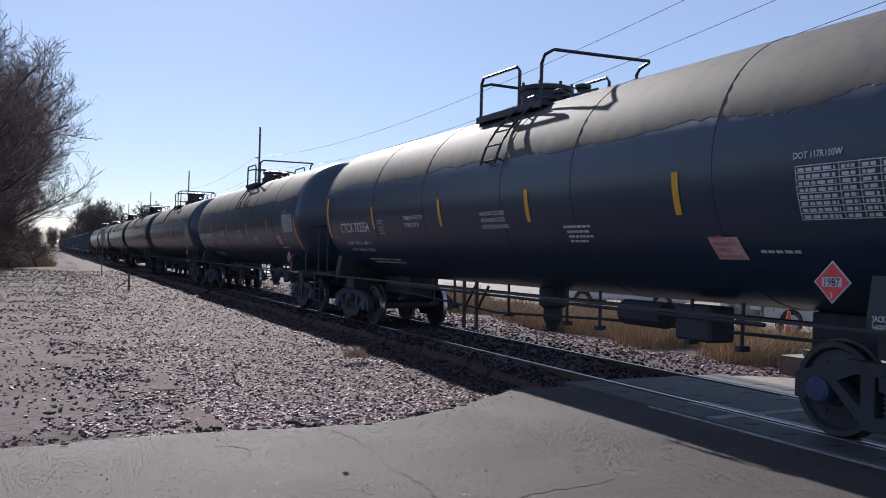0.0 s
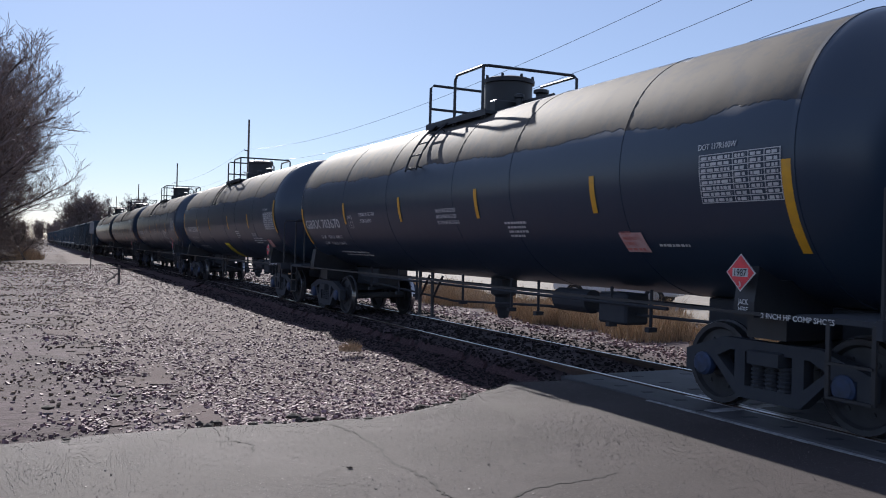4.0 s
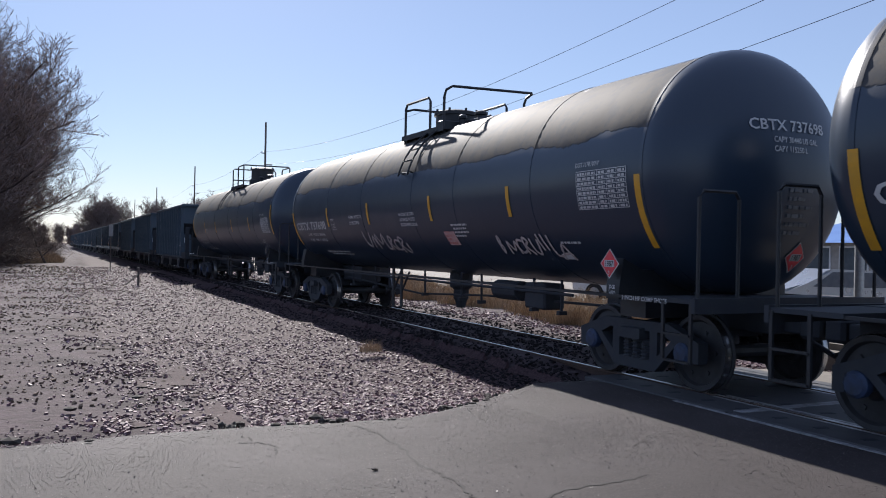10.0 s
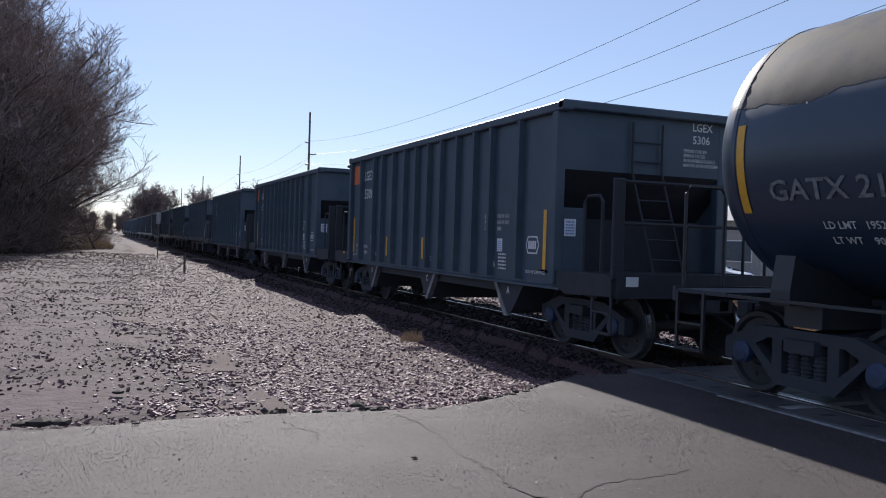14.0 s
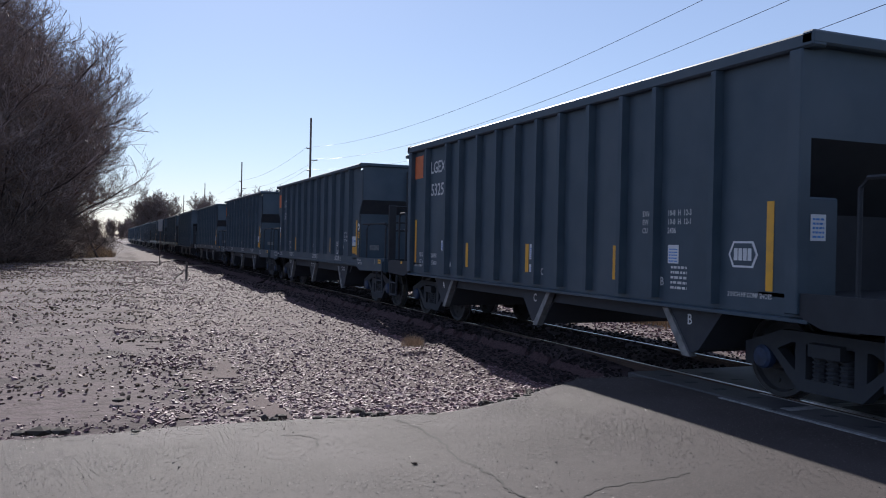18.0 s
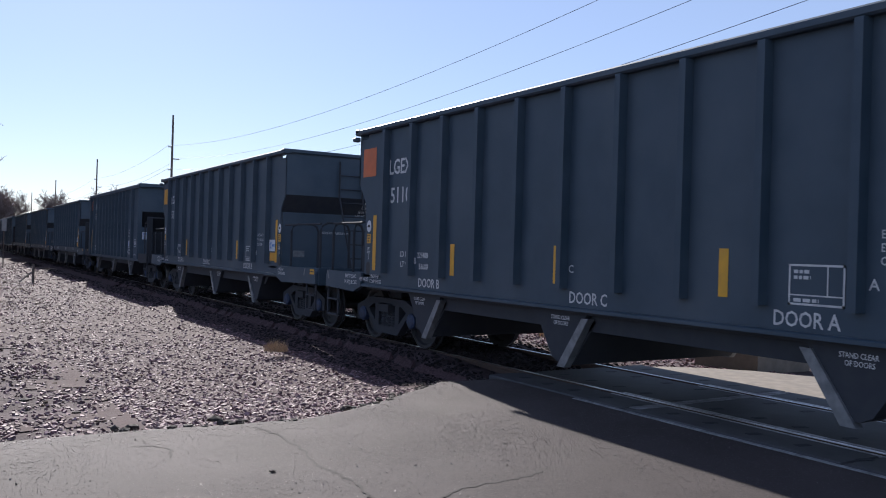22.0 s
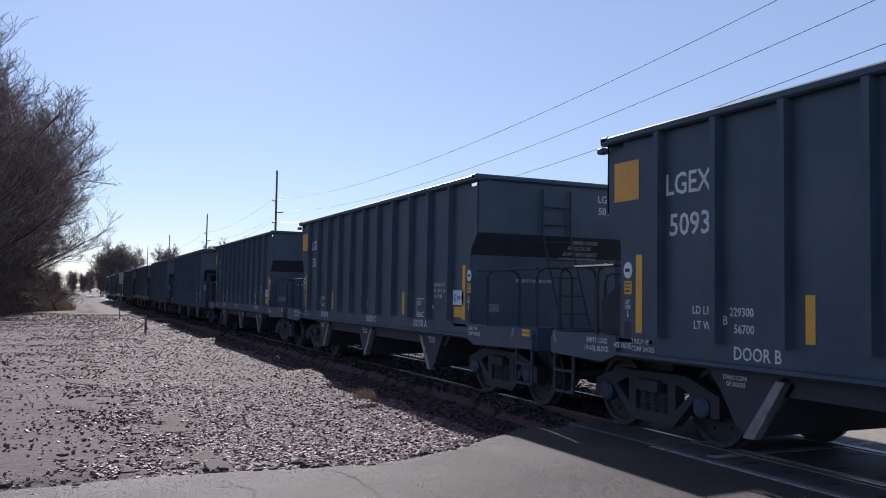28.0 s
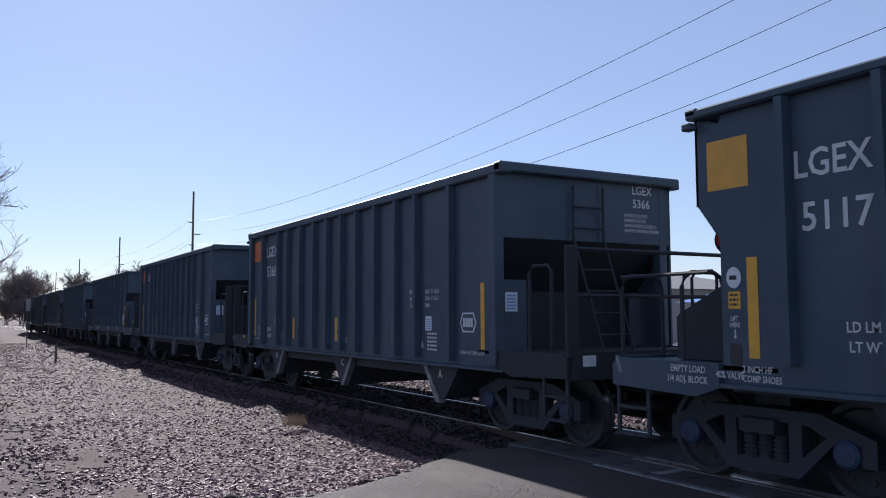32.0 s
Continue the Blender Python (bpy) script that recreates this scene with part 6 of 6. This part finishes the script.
def grasses():
    rnd = random.Random(9)
    meshes = [tuft(60 + i, 520, 0.60, 0.58, M_GRASS) for i in range(3)]
    merged = B()
    for i in range(120):
        y = rnd.uniform(10.6, 44)
        x = rnd.uniform(3.7 + 0.02 * (y - 10), 6.6 + 0.05 * (y - 10))
        s = rnd.uniform(0.8, 1.35)
        k = len(merged.verts)
        merged.from_mesh(meshes[i % 3])
        merged.verts.ensure_lookup_table()
        m = Matrix.Translation((x, y, -0.15)) @ Matrix.Rotation(rnd.uniform(0, 6.28), 4, "Z") @ Matrix.Scale(s, 4)
        bmesh.ops.transform(merged, matrix=m, verts=merged.verts[k:])
    me = bpy.data.meshes.new("dry_grass")
    merged.to_mesh(me)
    merged.free()
    me.materials.append(M_GRASS)
    tagged(new("dry_grass", me), "strip of tall tan dry grass beyond the track", "grass", kind="stuff")
    for x, y, s in ((-8.4, 77.5, 1.9), (-7.7, 79, 1.8), (-9.3, 76, 1.7), (-8.9, 79, 2.0), (-7.4, 84, 1.6), (-2.85, 13.4, 0.35), (-10.3, 73, 1.4)):
        ob = new("grass_tuft", meshes[int(y) % 3])
        ob.matrix_basis = Matrix.Translation((x, y, -0.12)) @ Matrix.Scale(s, 4)
        tagged(ob, "tuft of dry tan grass on the gravel shoulder", "grass", "dry grass tufts")


grasses()

# ---- posts, poles and wires ----
M_WALL = material("pale_wall", (0.30, 0.295, 0.285), 0.85, second=(0.25, 0.245, 0.24), scale=5)


def posts():
    p = thing("whistle_post", "thin dark post with a white sign beside the track", "sign post")
    bm = B()
    tube(bm, [(-4.2, 58, -0.3), (-4.2, 58, 2.8)], 0.035, 8)
    part("post", bm, M_POLE, p)
    bm = B()
    box(bm, -4.33, -4.07, 57.93, 57.96, 2.05, 2.80, 0.01)
    part("sign_panel", bm, M_WALL, p, "white sign panel")
    q = thing("marker_post", "short dark marker post with a slanting prop", "post")
    bm = B()
    tube(bm, [(-4.2, 39.3, -0.3), (-4.2, 39.3, 0.55)], 0.05, 8)
    part("post", bm, M_POLE, q)
    bm = B()
    tube(bm, [(-4.2, 39.3, 0.25), (-4.75, 38.9, -0.2)], 0.03, 6)
    part("prop", bm, M_POLE, q)
    bm = B()
    tube(bm, [(-4.55, 39.3, 0.42), (-3.3, 39.3, 0.36)], 0.025, 6)
    part("crossbar", bm, M_POLE, q)


posts()


def dead_snag():
    s = thing("dead_branch", "bare broken branch standing out of the dry grass", "branch")
    bm = B()
    tube(bm, [(-8.0, 76.0, -0.3), (-8.6, 76.3, 1.0), (-9.0, 76.2, 2.1), (-9.5, 76.0, 3.0)], 0.10, 6, True, 0.04)
    part("stem", bm, M_BARK, s)
    for pts in ([(-8.3, 76.1, 0.4), (-7.6, 76.2, 1.1), (-7.3, 76.0, 1.9)], [(-8.6, 76.3, 1.0), (-8.2, 76.4, 1.7), (-8.1, 76.4, 2.3)]):
        bm = B()
        tube(bm, pts, 0.06, 5, True, 0.025)
        part("side_branch", bm, M_BARK, s)


dead_snag()
POLES = [(22.5, 14.0, 21.0), (22.5, 129.4, 21.0), (24.5, 212, 21.0), (24.5, 292, 20.5), (24.5, 370, 20.0)]


def utility_pole(x, y, h):
    p = thing("utility_pole", "tall dark wooden utility pole with cross arms and wires", "utility pole", "utility poles")
    bm = B()
    tube(bm, [(x, y, -0.4), (x, y, h)], 0.22, 10, True, 0.14)
    part("pole", bm, M_POLE, p)
    for z, dx in ((h - 4.85, -0.6), (h - 6.63, 1.1), (h - 8.33, -0.55)):
        bm = B()
        box(bm, min(x, x + dx), max(x, x + dx), y - 0.07, y + 0.07, z - 0.07, z + 0.07)
        arm = part("cross_arm", bm, M_POLE, p)
        bm = B()
        lathe(bm, [(0.0, 0.05), (0.07, 0.06), (0.05, 0.12), (0.07, 0.16), (0.03, 0.24), (0.0, 0.25)], 8, "z")
        bmesh.ops.translate(bm, verts=bm.verts, vec=(x + dx, y, z))
        part("insulator", bm, M_LABEL, arm)


for row in POLES:
    utility_pole(*row)


def wires():
    for dz, dx, lift, sag in ((-4.85, -0.6, 0.50, 2.79), (-6.63, 1.1, 1.05, 2.64), (-8.33, -0.55, -0.09, 2.66)):
        run_of = [Vector((x + dx, y, h + dz + (lift if y < 20 else 0) + 0.2)) for x, y, h in POLES]
        bm = B()
        for a, b in zip(run_of, run_of[1:]):
            s = sag if a is run_of[0] else 1.2
            n = 48
            tube(bm, [a.lerp(b, i / n) - Vector((0, 0, 4 * s * i / n * (1 - i / n))) for i in range(n + 1)], 0.016, 5, False)
        tagged(part("overhead_wire", bm, M_WIRE), "thin overhead power wire slung between the poles", "wire", "overhead wires")


wires()

# ---- crossing signal ----


def signal():
    s = thing("crossing_signal", "railway crossing signal mast with crossbuck and flashing red lights", "crossing signal")
    mx, my = 3.8, 9.2
    bm = B()
    tube(bm, [(mx, my, 0.25), (mx, my, 4.94)], 0.075, 14)
    part("mast", bm, M_GALV, s, "grey galvanised steel mast", True)
    bm = B()
    prism(bm, [(mx - 0.65, my - 0.7), (mx + 0.65, my - 0.7), (mx + 0.65, my + 0.55), (mx - 0.65, my + 0.55)], -0.25, 0.16, "z")
    prism(bm, [(mx - 0.35, my - 0.35), (mx + 0.35, my - 0.35), (mx + 0.35, my + 0.35), (mx - 0.35, my + 0.35)], 0.16, 0.26, "z")
    part("foundation", bm, M_CONCRETE, s, "square concrete foundation")
    bm = B()
    tube(bm, [(mx, my, 0.26), (mx, my, 0.75)], 0.13, 14)
    part("mast_base", bm, M_GALV, s, "", True)
    for z in (3.85, 4.25, 4.6):
        bm = B()
        lathe(bm, [(0.08, z - 0.02), (0.095, z - 0.02), (0.095, z + 0.02), (0.08, z + 0.02)], 14, "z")
        bmesh.ops.translate(bm, verts=bm.verts, vec=(mx, my, 0))
        part("mast_band", bm, M_GALV, s)
    # crossbuck, turned to face the road's traffic
    centre, half = Vector((3.93, 9.07, 4.32)), 0.61
    for word, turn in (("CROSSING", 45), ("RAILROAD", -45)):
        m = Matrix.Translation(centre + Vector((0.012 if turn > 0 else 0, 0, 0))) @ pose(0, 0, 0, 90, 0, -90) @ pose(0, 0, 0, 0, 0, turn)
        bm = B()
        box(bm, -half, half, -0.115, 0.115, -0.004, 0.004)
        bmesh.ops.transform(bm, matrix=m, verts=bm.verts)
        blade = part("crossbuck_blade", bm, M_LABEL, s, "white crossbuck blade with black letters")
        _, _, w = LETTERS[word]
        h = 0.13
        k = (2 * half - 0.1) / (w * h)
        lettering(word, h, lambda u, v, m=m, k=k, w=w: tuple(m @ Vector((u - w * h * k / 2, v - h / 2, 0.008))), M_BLACK, blade, k)
    bm = B()
    tube(bm, [(mx, my, 4.32), (3.92, 9.08, 4.32)], 0.03, 6)
    part("crossbuck_bracket", bm, M_GALV, s)
    bm = B()
    tube(bm, [(mx, my + 0.62, 2.99), (mx, my - 0.60, 2.99)], 0.035, 8)
    tube(bm, [(mx, my, 2.99), (mx + 0.35, my, 2.99), (mx + 0.35, my - 0.9, 2.99)], 0.03, 8)
    part("light_arm", bm, M_GALV, s)
    for y, sx, lit in ((my + 0.58, -1, True), (my - 0.20, -1, True), (my - 0.62, 1, False)):
        x = mx + sx * 0.22 if sx < 0 else mx + 0.40
        tilt = Matrix.Translation((x, y, 2.95)) @ pose(0, 0, 0, 0, 0, 18)
        for name, prof, mat in (("backing_disc", [(0.0, 0.0), (0.26, 0.0), (0.265, sx * 0.01), (0.25, sx * 0.02), (0.0, sx * 0.02)], M_BLACK),
                                ("lamp_housing", [(0.0, -sx * 0.24), (0.08, -sx * 0.23), (0.15, -sx * 0.12), (0.16, 0.0), (0.0, 0.0)], M_BLACK if lit else M_GALV),
                                ("visor", [(0.16, sx * 0.02), (0.165, sx * 0.2), (0.155, sx * 0.2), (0.15, sx * 0.02)], M_BLACK),
                                ("lens", [(0.0, sx * 0.05), (0.08, sx * 0.045), (0.145, sx * 0.022)], M_REDLIGHT if lit else M_LENS)):
            bm = B()
            lathe(bm, prof, 22, "x")
            bmesh.ops.transform(bm, matrix=tilt, verts=bm.verts)
            part(name, bm, mat, s, "glowing red lens" if name == "lens" and lit else "", True)
    bm = B()
    lathe(bm, [(0.0, 4.94), (0.085, 4.94), (0.085, 4.97), (0.0, 4.98)], 14, "z")
    bmesh.ops.translate(bm, verts=bm.verts, vec=(mx, my, 0))
    part("mast_cap", bm, M_GALV, s)


signal()

# ---- beyond the track ----
M_ROOF = material("blue_metal_roof", (0.10, 0.20, 0.48), 0.35, second=(0.16, 0.28, 0.55), scale=2)
M_DARKWALL = material("dark_brick_wall", (0.16, 0.13, 0.12), 0.85, second=(0.22, 0.18, 0.16), scale=8)
M_GLASS = material("window_glass", (0.08, 0.10, 0.12), 0.08, second=(0.1, 0.12, 0.14), spec=0.8)
M_CARWHITE = material("white_car_paint", (0.62, 0.63, 0.64), 0.25, second=(0.58, 0.59, 0.6), scale=3)
M_CARSILVER = material("silver_car_paint", (0.36, 0.37, 0.39), 0.3, metal=0.6, second=(0.32, 0.33, 0.35), scale=3)
M_CONE = material("safety_orange", (0.75, 0.13, 0.03), 0.5, second=(0.65, 0.12, 0.03), scale=6)
M_TYRE = material("tyre", (0.02, 0.02, 0.02), 0.8)


def building(name, label, x0, x1, y0, y1, h, ridge, wall_mat, roof_mat, bays):
    b = thing(name, label, "building")
    bm = B()
    box(bm, x0, x1, y0, y1, -0.3, h)
    wall = part("wall", bm, wall_mat, b)
    bm = B()
    o = 0.5
    if ridge:
        vs = [bm.verts.new(p) for p in ((x0 - o, y0 - o, h), (x1 + o, y0 - o, h), (x1 + o, y1 + o, h), (x0 - o, y1 + o, h))]
        xm, dy = (x0 + x1) / 2, min((y1 - y0) / 2 - 0.4, 3.5)
        top = [bm.verts.new((xm, y0 + dy, ridge)), bm.verts.new((xm, y1 - dy, ridge))]
        for f in ((vs[0], vs[1], top[0]), (vs[1], vs[2], top[1], top[0]), (vs[2], vs[3], top[1]), (vs[3], vs[0], top[0], top[1]), tuple(vs)):
            bm.faces.new(f)
    else:
        box(bm, x0 - 0.2, x1 + 0.2, y0 - 0.2, y1 + 0.2, h, h + 0.35)
    part("roof", bm, roof_mat, b)
    n = bays
    for i in range(n):
        y = y0 + (i + 0.5) * (y1 - y0) / n
        w = 0.35 * (y1 - y0) / n
        bm = B()
        box(bm, x0 - 0.05, x0 + 0.05, y - w - 0.06, y + w + 0.06, 0.75, 2.15)
        win = part("window", bm, M_LABEL, b, "pale framed window")
        bm = B()
        box(bm, x0 - 0.065, x0 - 0.052, y - w, y + w, 0.82, 2.08)
        part("pane", bm, M_GLASS, win)


building("roadside_building", "low pale building with a blue metal hip roof", 24, 36, 18.5, 30, 2.3, 4.2, M_WALL, M_ROOF, 6)
building("flat_roofed_building", "dark flat-roofed building beyond the parking area", 30, 46, 6, 17, 3.9, 0, M_DARKWALL, M_DARKWALL, 5)
building("long_shed", "long pale shed far beyond the grass", 30, 44, 40, 85, 3.4, 4.6, M_WALL, M_WALL, 9)


def parked_car(label, x, y, turn, paint):
    c = thing("parked_car", label, "car", "parked cars beyond the track")
    prof = [(-2.2, 0.35), (-2.25, 0.65), (-2.1, 0.88), (-1.35, 0.98), (-0.75, 1.42), (0.75, 1.45), (1.45, 1.02), (2.15, 0.92), (2.25, 0.62), (2.2, 0.35)]
    bm = B()
    prism(bm, prof, -0.86, 0.86, "x")
    bmesh.ops.bevel(bm, geom=list(bm.edges), offset=0.06, segments=2, affect="EDGES")
    part("car_body", bm, paint, c, "", True)
    for sx in (-1, 1):
        bm = B()
        prism(bm, [(-1.18, 1.0), (-0.70, 1.36), (-0.04, 1.38), (-0.04, 1.0)], sx * 0.855, sx * 0.872, "x")
        part("side_window", bm, M_GLASS, c)
        bm = B()
        prism(bm, [(0.04, 1.0), (0.04, 1.38), (0.68, 1.38), (1.25, 1.02)], sx * 0.855, sx * 0.872, "x")
        part("side_window", bm, M_GLASS, c)
        for y0 in (-1.4, 1.4):
            bm = B()
            lathe(bm, [(0.0, sx * 0.9), (0.19, sx * 0.9), (0.2, sx * 0.86), (0.33, sx * 0.88), (0.33, sx * 0.68), (0.0, sx * 0.68)], 20, "x")
            bmesh.ops.translate(bm, verts=bm.verts, vec=(0, y0, 0.33))
            wheel = part("wheel", bm, M_TYRE, c, "", True)
            bm = B()
            lathe(bm, [(0.0, sx * 0.905), (0.19, sx * 0.905), (0.19, sx * 0.9), (0.0, sx * 0.9)], 16, "x")
            bmesh.ops.translate(bm, verts=bm.verts, vec=(0, y0, 0.33))
            part("rim", bm, M_GALV, wheel)
    for y0 in (-2.24, 2.24):
        for x0 in (-0.62, 0.62):
            bm = B()
            box(bm, x0 - 0.18, x0 + 0.18, y0 - 0.03, y0 + 0.03, 0.62, 0.78, 0.02)
            part("headlight" if y0 > 0 else "tail_light", bm, M_LABEL if y0 > 0 else M_LENS, c)
    c.matrix_basis = pose(x, y, -0.1, 0, 0, turn)


parked_car("white parked car beyond the dry grass", 11.0, 23.5, 35, M_CARWHITE)
parked_car("silver parked car on the pale pavement", 10.2, 15.0, 80, M_CARSILVER)
parked_car("white parked car beside the orange cone", 14.5, 13.5, 70, M_CARWHITE)


def cones():
    for x, y in ((6.9, 12.9), (7.9, 12.4)):
        c = thing("traffic_cone", "orange traffic cone on the pavement beyond the track", "traffic cone", "orange traffic cones")
        bm = B()
        box(bm, -0.18, 0.18, -0.18, 0.18, 0.0, 0.04, 0.01)
        part("base", bm, M_CONE, c)
        bm = B()
        lathe(bm, [(0.0, 0.04), (0.14, 0.04), (0.03, 0.72), (0.0, 0.72)], 16, "z")
        cone = part("cone", bm, M_CONE, c, "", True)
        bm = B()
        lathe(bm, [(0.085, 0.40), (0.088, 0.40), (0.066, 0.54), (0.06, 0.54)], 16, "z")
        part("reflective_collar", bm, M_LABEL, cone)
        c.matrix_basis = pose(x, y, -0.1)


cones()


def far_yard():
    bm = B()
    prism(bm, [(7.6, 9.4), (60, 9.4), (60, 90), (9.0, 90), (7.6, 30)], -0.3, -0.09, "z")
    tagged(part("yard", bm, M_CONCRETE), "pale concrete yard beyond the dry grass", "pavement", kind="structure")


far_yard()

# ---- road wear ----
M_CRACK = material("crack_filler", (0.018, 0.016, 0.0145), 0.9)
M_CLOD = material("dark_clod", (0.032, 0.026, 0.022), 0.9, second=(0.055, 0.043, 0.035), scale=22, bump=0.01)


def crack(pts, width, seed):
    rnd = random.Random(seed)
    fine = []
    for (a, b), (c, d) in zip(pts, pts[1:]):
        for i in range(5):
            f = i / 5
            fine.append((a + (c - a) * f + rnd.uniform(-0.02, 0.02), b + (d - b) * f + rnd.uniform(-0.02, 0.02)))
    fine.append(pts[-1])
    bm = B()
    rows = []
    for i, (x, y) in enumerate(fine):
        w = width * rnd.uniform(0.4, 1.2) * (0.3 if i in (0, len(fine) - 1) else 1)
        p, q = fine[max(0, i - 1)], fine[min(len(fine) - 1, i + 1)]
        d = Vector((q[0] - p[0], q[1] - p[1])).normalized()
        z = -0.055 + 0.012 * noise.noise((x * 0.5, y * 0.5, 0)) + 0.004
        rows.append((bm.verts.new((x - d.y * w, y + d.x * w, z)), bm.verts.new((x + d.y * w, y - d.x * w, z))))
    for u, v in zip(rows, rows[1:]):
        bm.faces.new((u[0], v[0], v[1], u[1]))
    tagged(part("road_crack", bm, M_CRACK), "thin dark crack in the asphalt road", "crack", "cracks in the road", "structure")


crack([(-5.20, 7.6), (-5.12, 7.2), (-5.11, 6.6), (-5.19, 6.08), (-5.16, 5.73), (-5.15, 5.45), (-5.20, 5.15), (-5.15, 4.94), (-5.0, 4.75), (-4.9, 4.3), (-4.95, 3.6)], 0.015, 1)
crack([(-4.95, 4.7), (-4.88, 4.82), (-4.63, 5.01), (-4.35, 5.07), (-4.02, 5.06), (-3.7, 5.15)], 0.011, 2)
crack([(-6.35, 7.2), (-6.21, 7.18), (-6.09, 7.0), (-6.16, 6.71)], 0.010, 3)


def debris():
    rnd = random.Random(4)
    for i in range(34):
        x = rnd.uniform(-6.4, -2.9)
        y = road_edge(x) + rnd.uniform(-0.05, 0.16)
        r = rnd.uniform(0.014, 0.042)
        bm = B()
        bmesh.ops.create_icosphere(bm, subdivisions=1, radius=r)
        for v in bm.verts:
            v.co = Vector((v.co.x * 1.4, v.co.y * 1.1, v.co.z * 0.9)) * rnd.uniform(0.7, 1.25) + Vector((x, y, -0.075))
        tagged(part("asphalt_fragment", bm, M_CLOD), "broken dark piece of asphalt at the road edge", "asphalt fragment", "broken pieces at the road edge")
    for x, y, r in ((-5.44, 8.0, 0.07), (-5.58, 6.0, 0.022), (-2.3, 8.75, 0.03), (-7.5, 7.7, 0.03), (-8.25, 7.92, 0.10), (-8.10, 7.90, 0.08), (-8.40, 7.90, 0.06), (-6.5, 9.2, 0.04), (-7.6, 9.6, 0.06), (-6.9, 10.1, 0.05)):
        bm = B()
        bmesh.ops.create_icosphere(bm, subdivisions=1, radius=r)
        for v in bm.verts:
            v.co = Vector((v.co.x * 1.3, v.co.y, v.co.z * 0.45)) * rnd.uniform(0.8, 1.2) + Vector((x, y, -0.045 if y < 8.1 else -0.12))
        tagged(part("clod", bm, M_CLOD), "dark clod of dirt lying on the road verge", "clod", "clods beside the road")


debris()


# ---- what moves ----


def run(t):
    """How far the train has gone, in metres; it slows a little."""
    slack = 0.12 * math.exp(-((t - 22.1) / 0.5) ** 2) - 0.20 * math.exp(-((t - 20.7) / 0.45) ** 2)      # a surge as the slack runs out
    return 8.7564 * t - 0.002643 * t**2 - 0.0002424 * t**3 + slack


def motions():
    for car, y in TRAIN:
        walk(car, [(t, pose(0, y - run(t), 0)) for t in [i / 2 for i in range(65)]])
    r = 0.457
    times = [2 * i / FPS for i in range(481)]
    for car, y in TRAIN[:21]:
        for w in [o for o in car.children if o.name.startswith("wheelset")]:
            at = w.location.copy()
            walk(w, [(t, pose(at.x, at.y, at.z, math.degrees(run(t) / r))) for t in times])


motions()
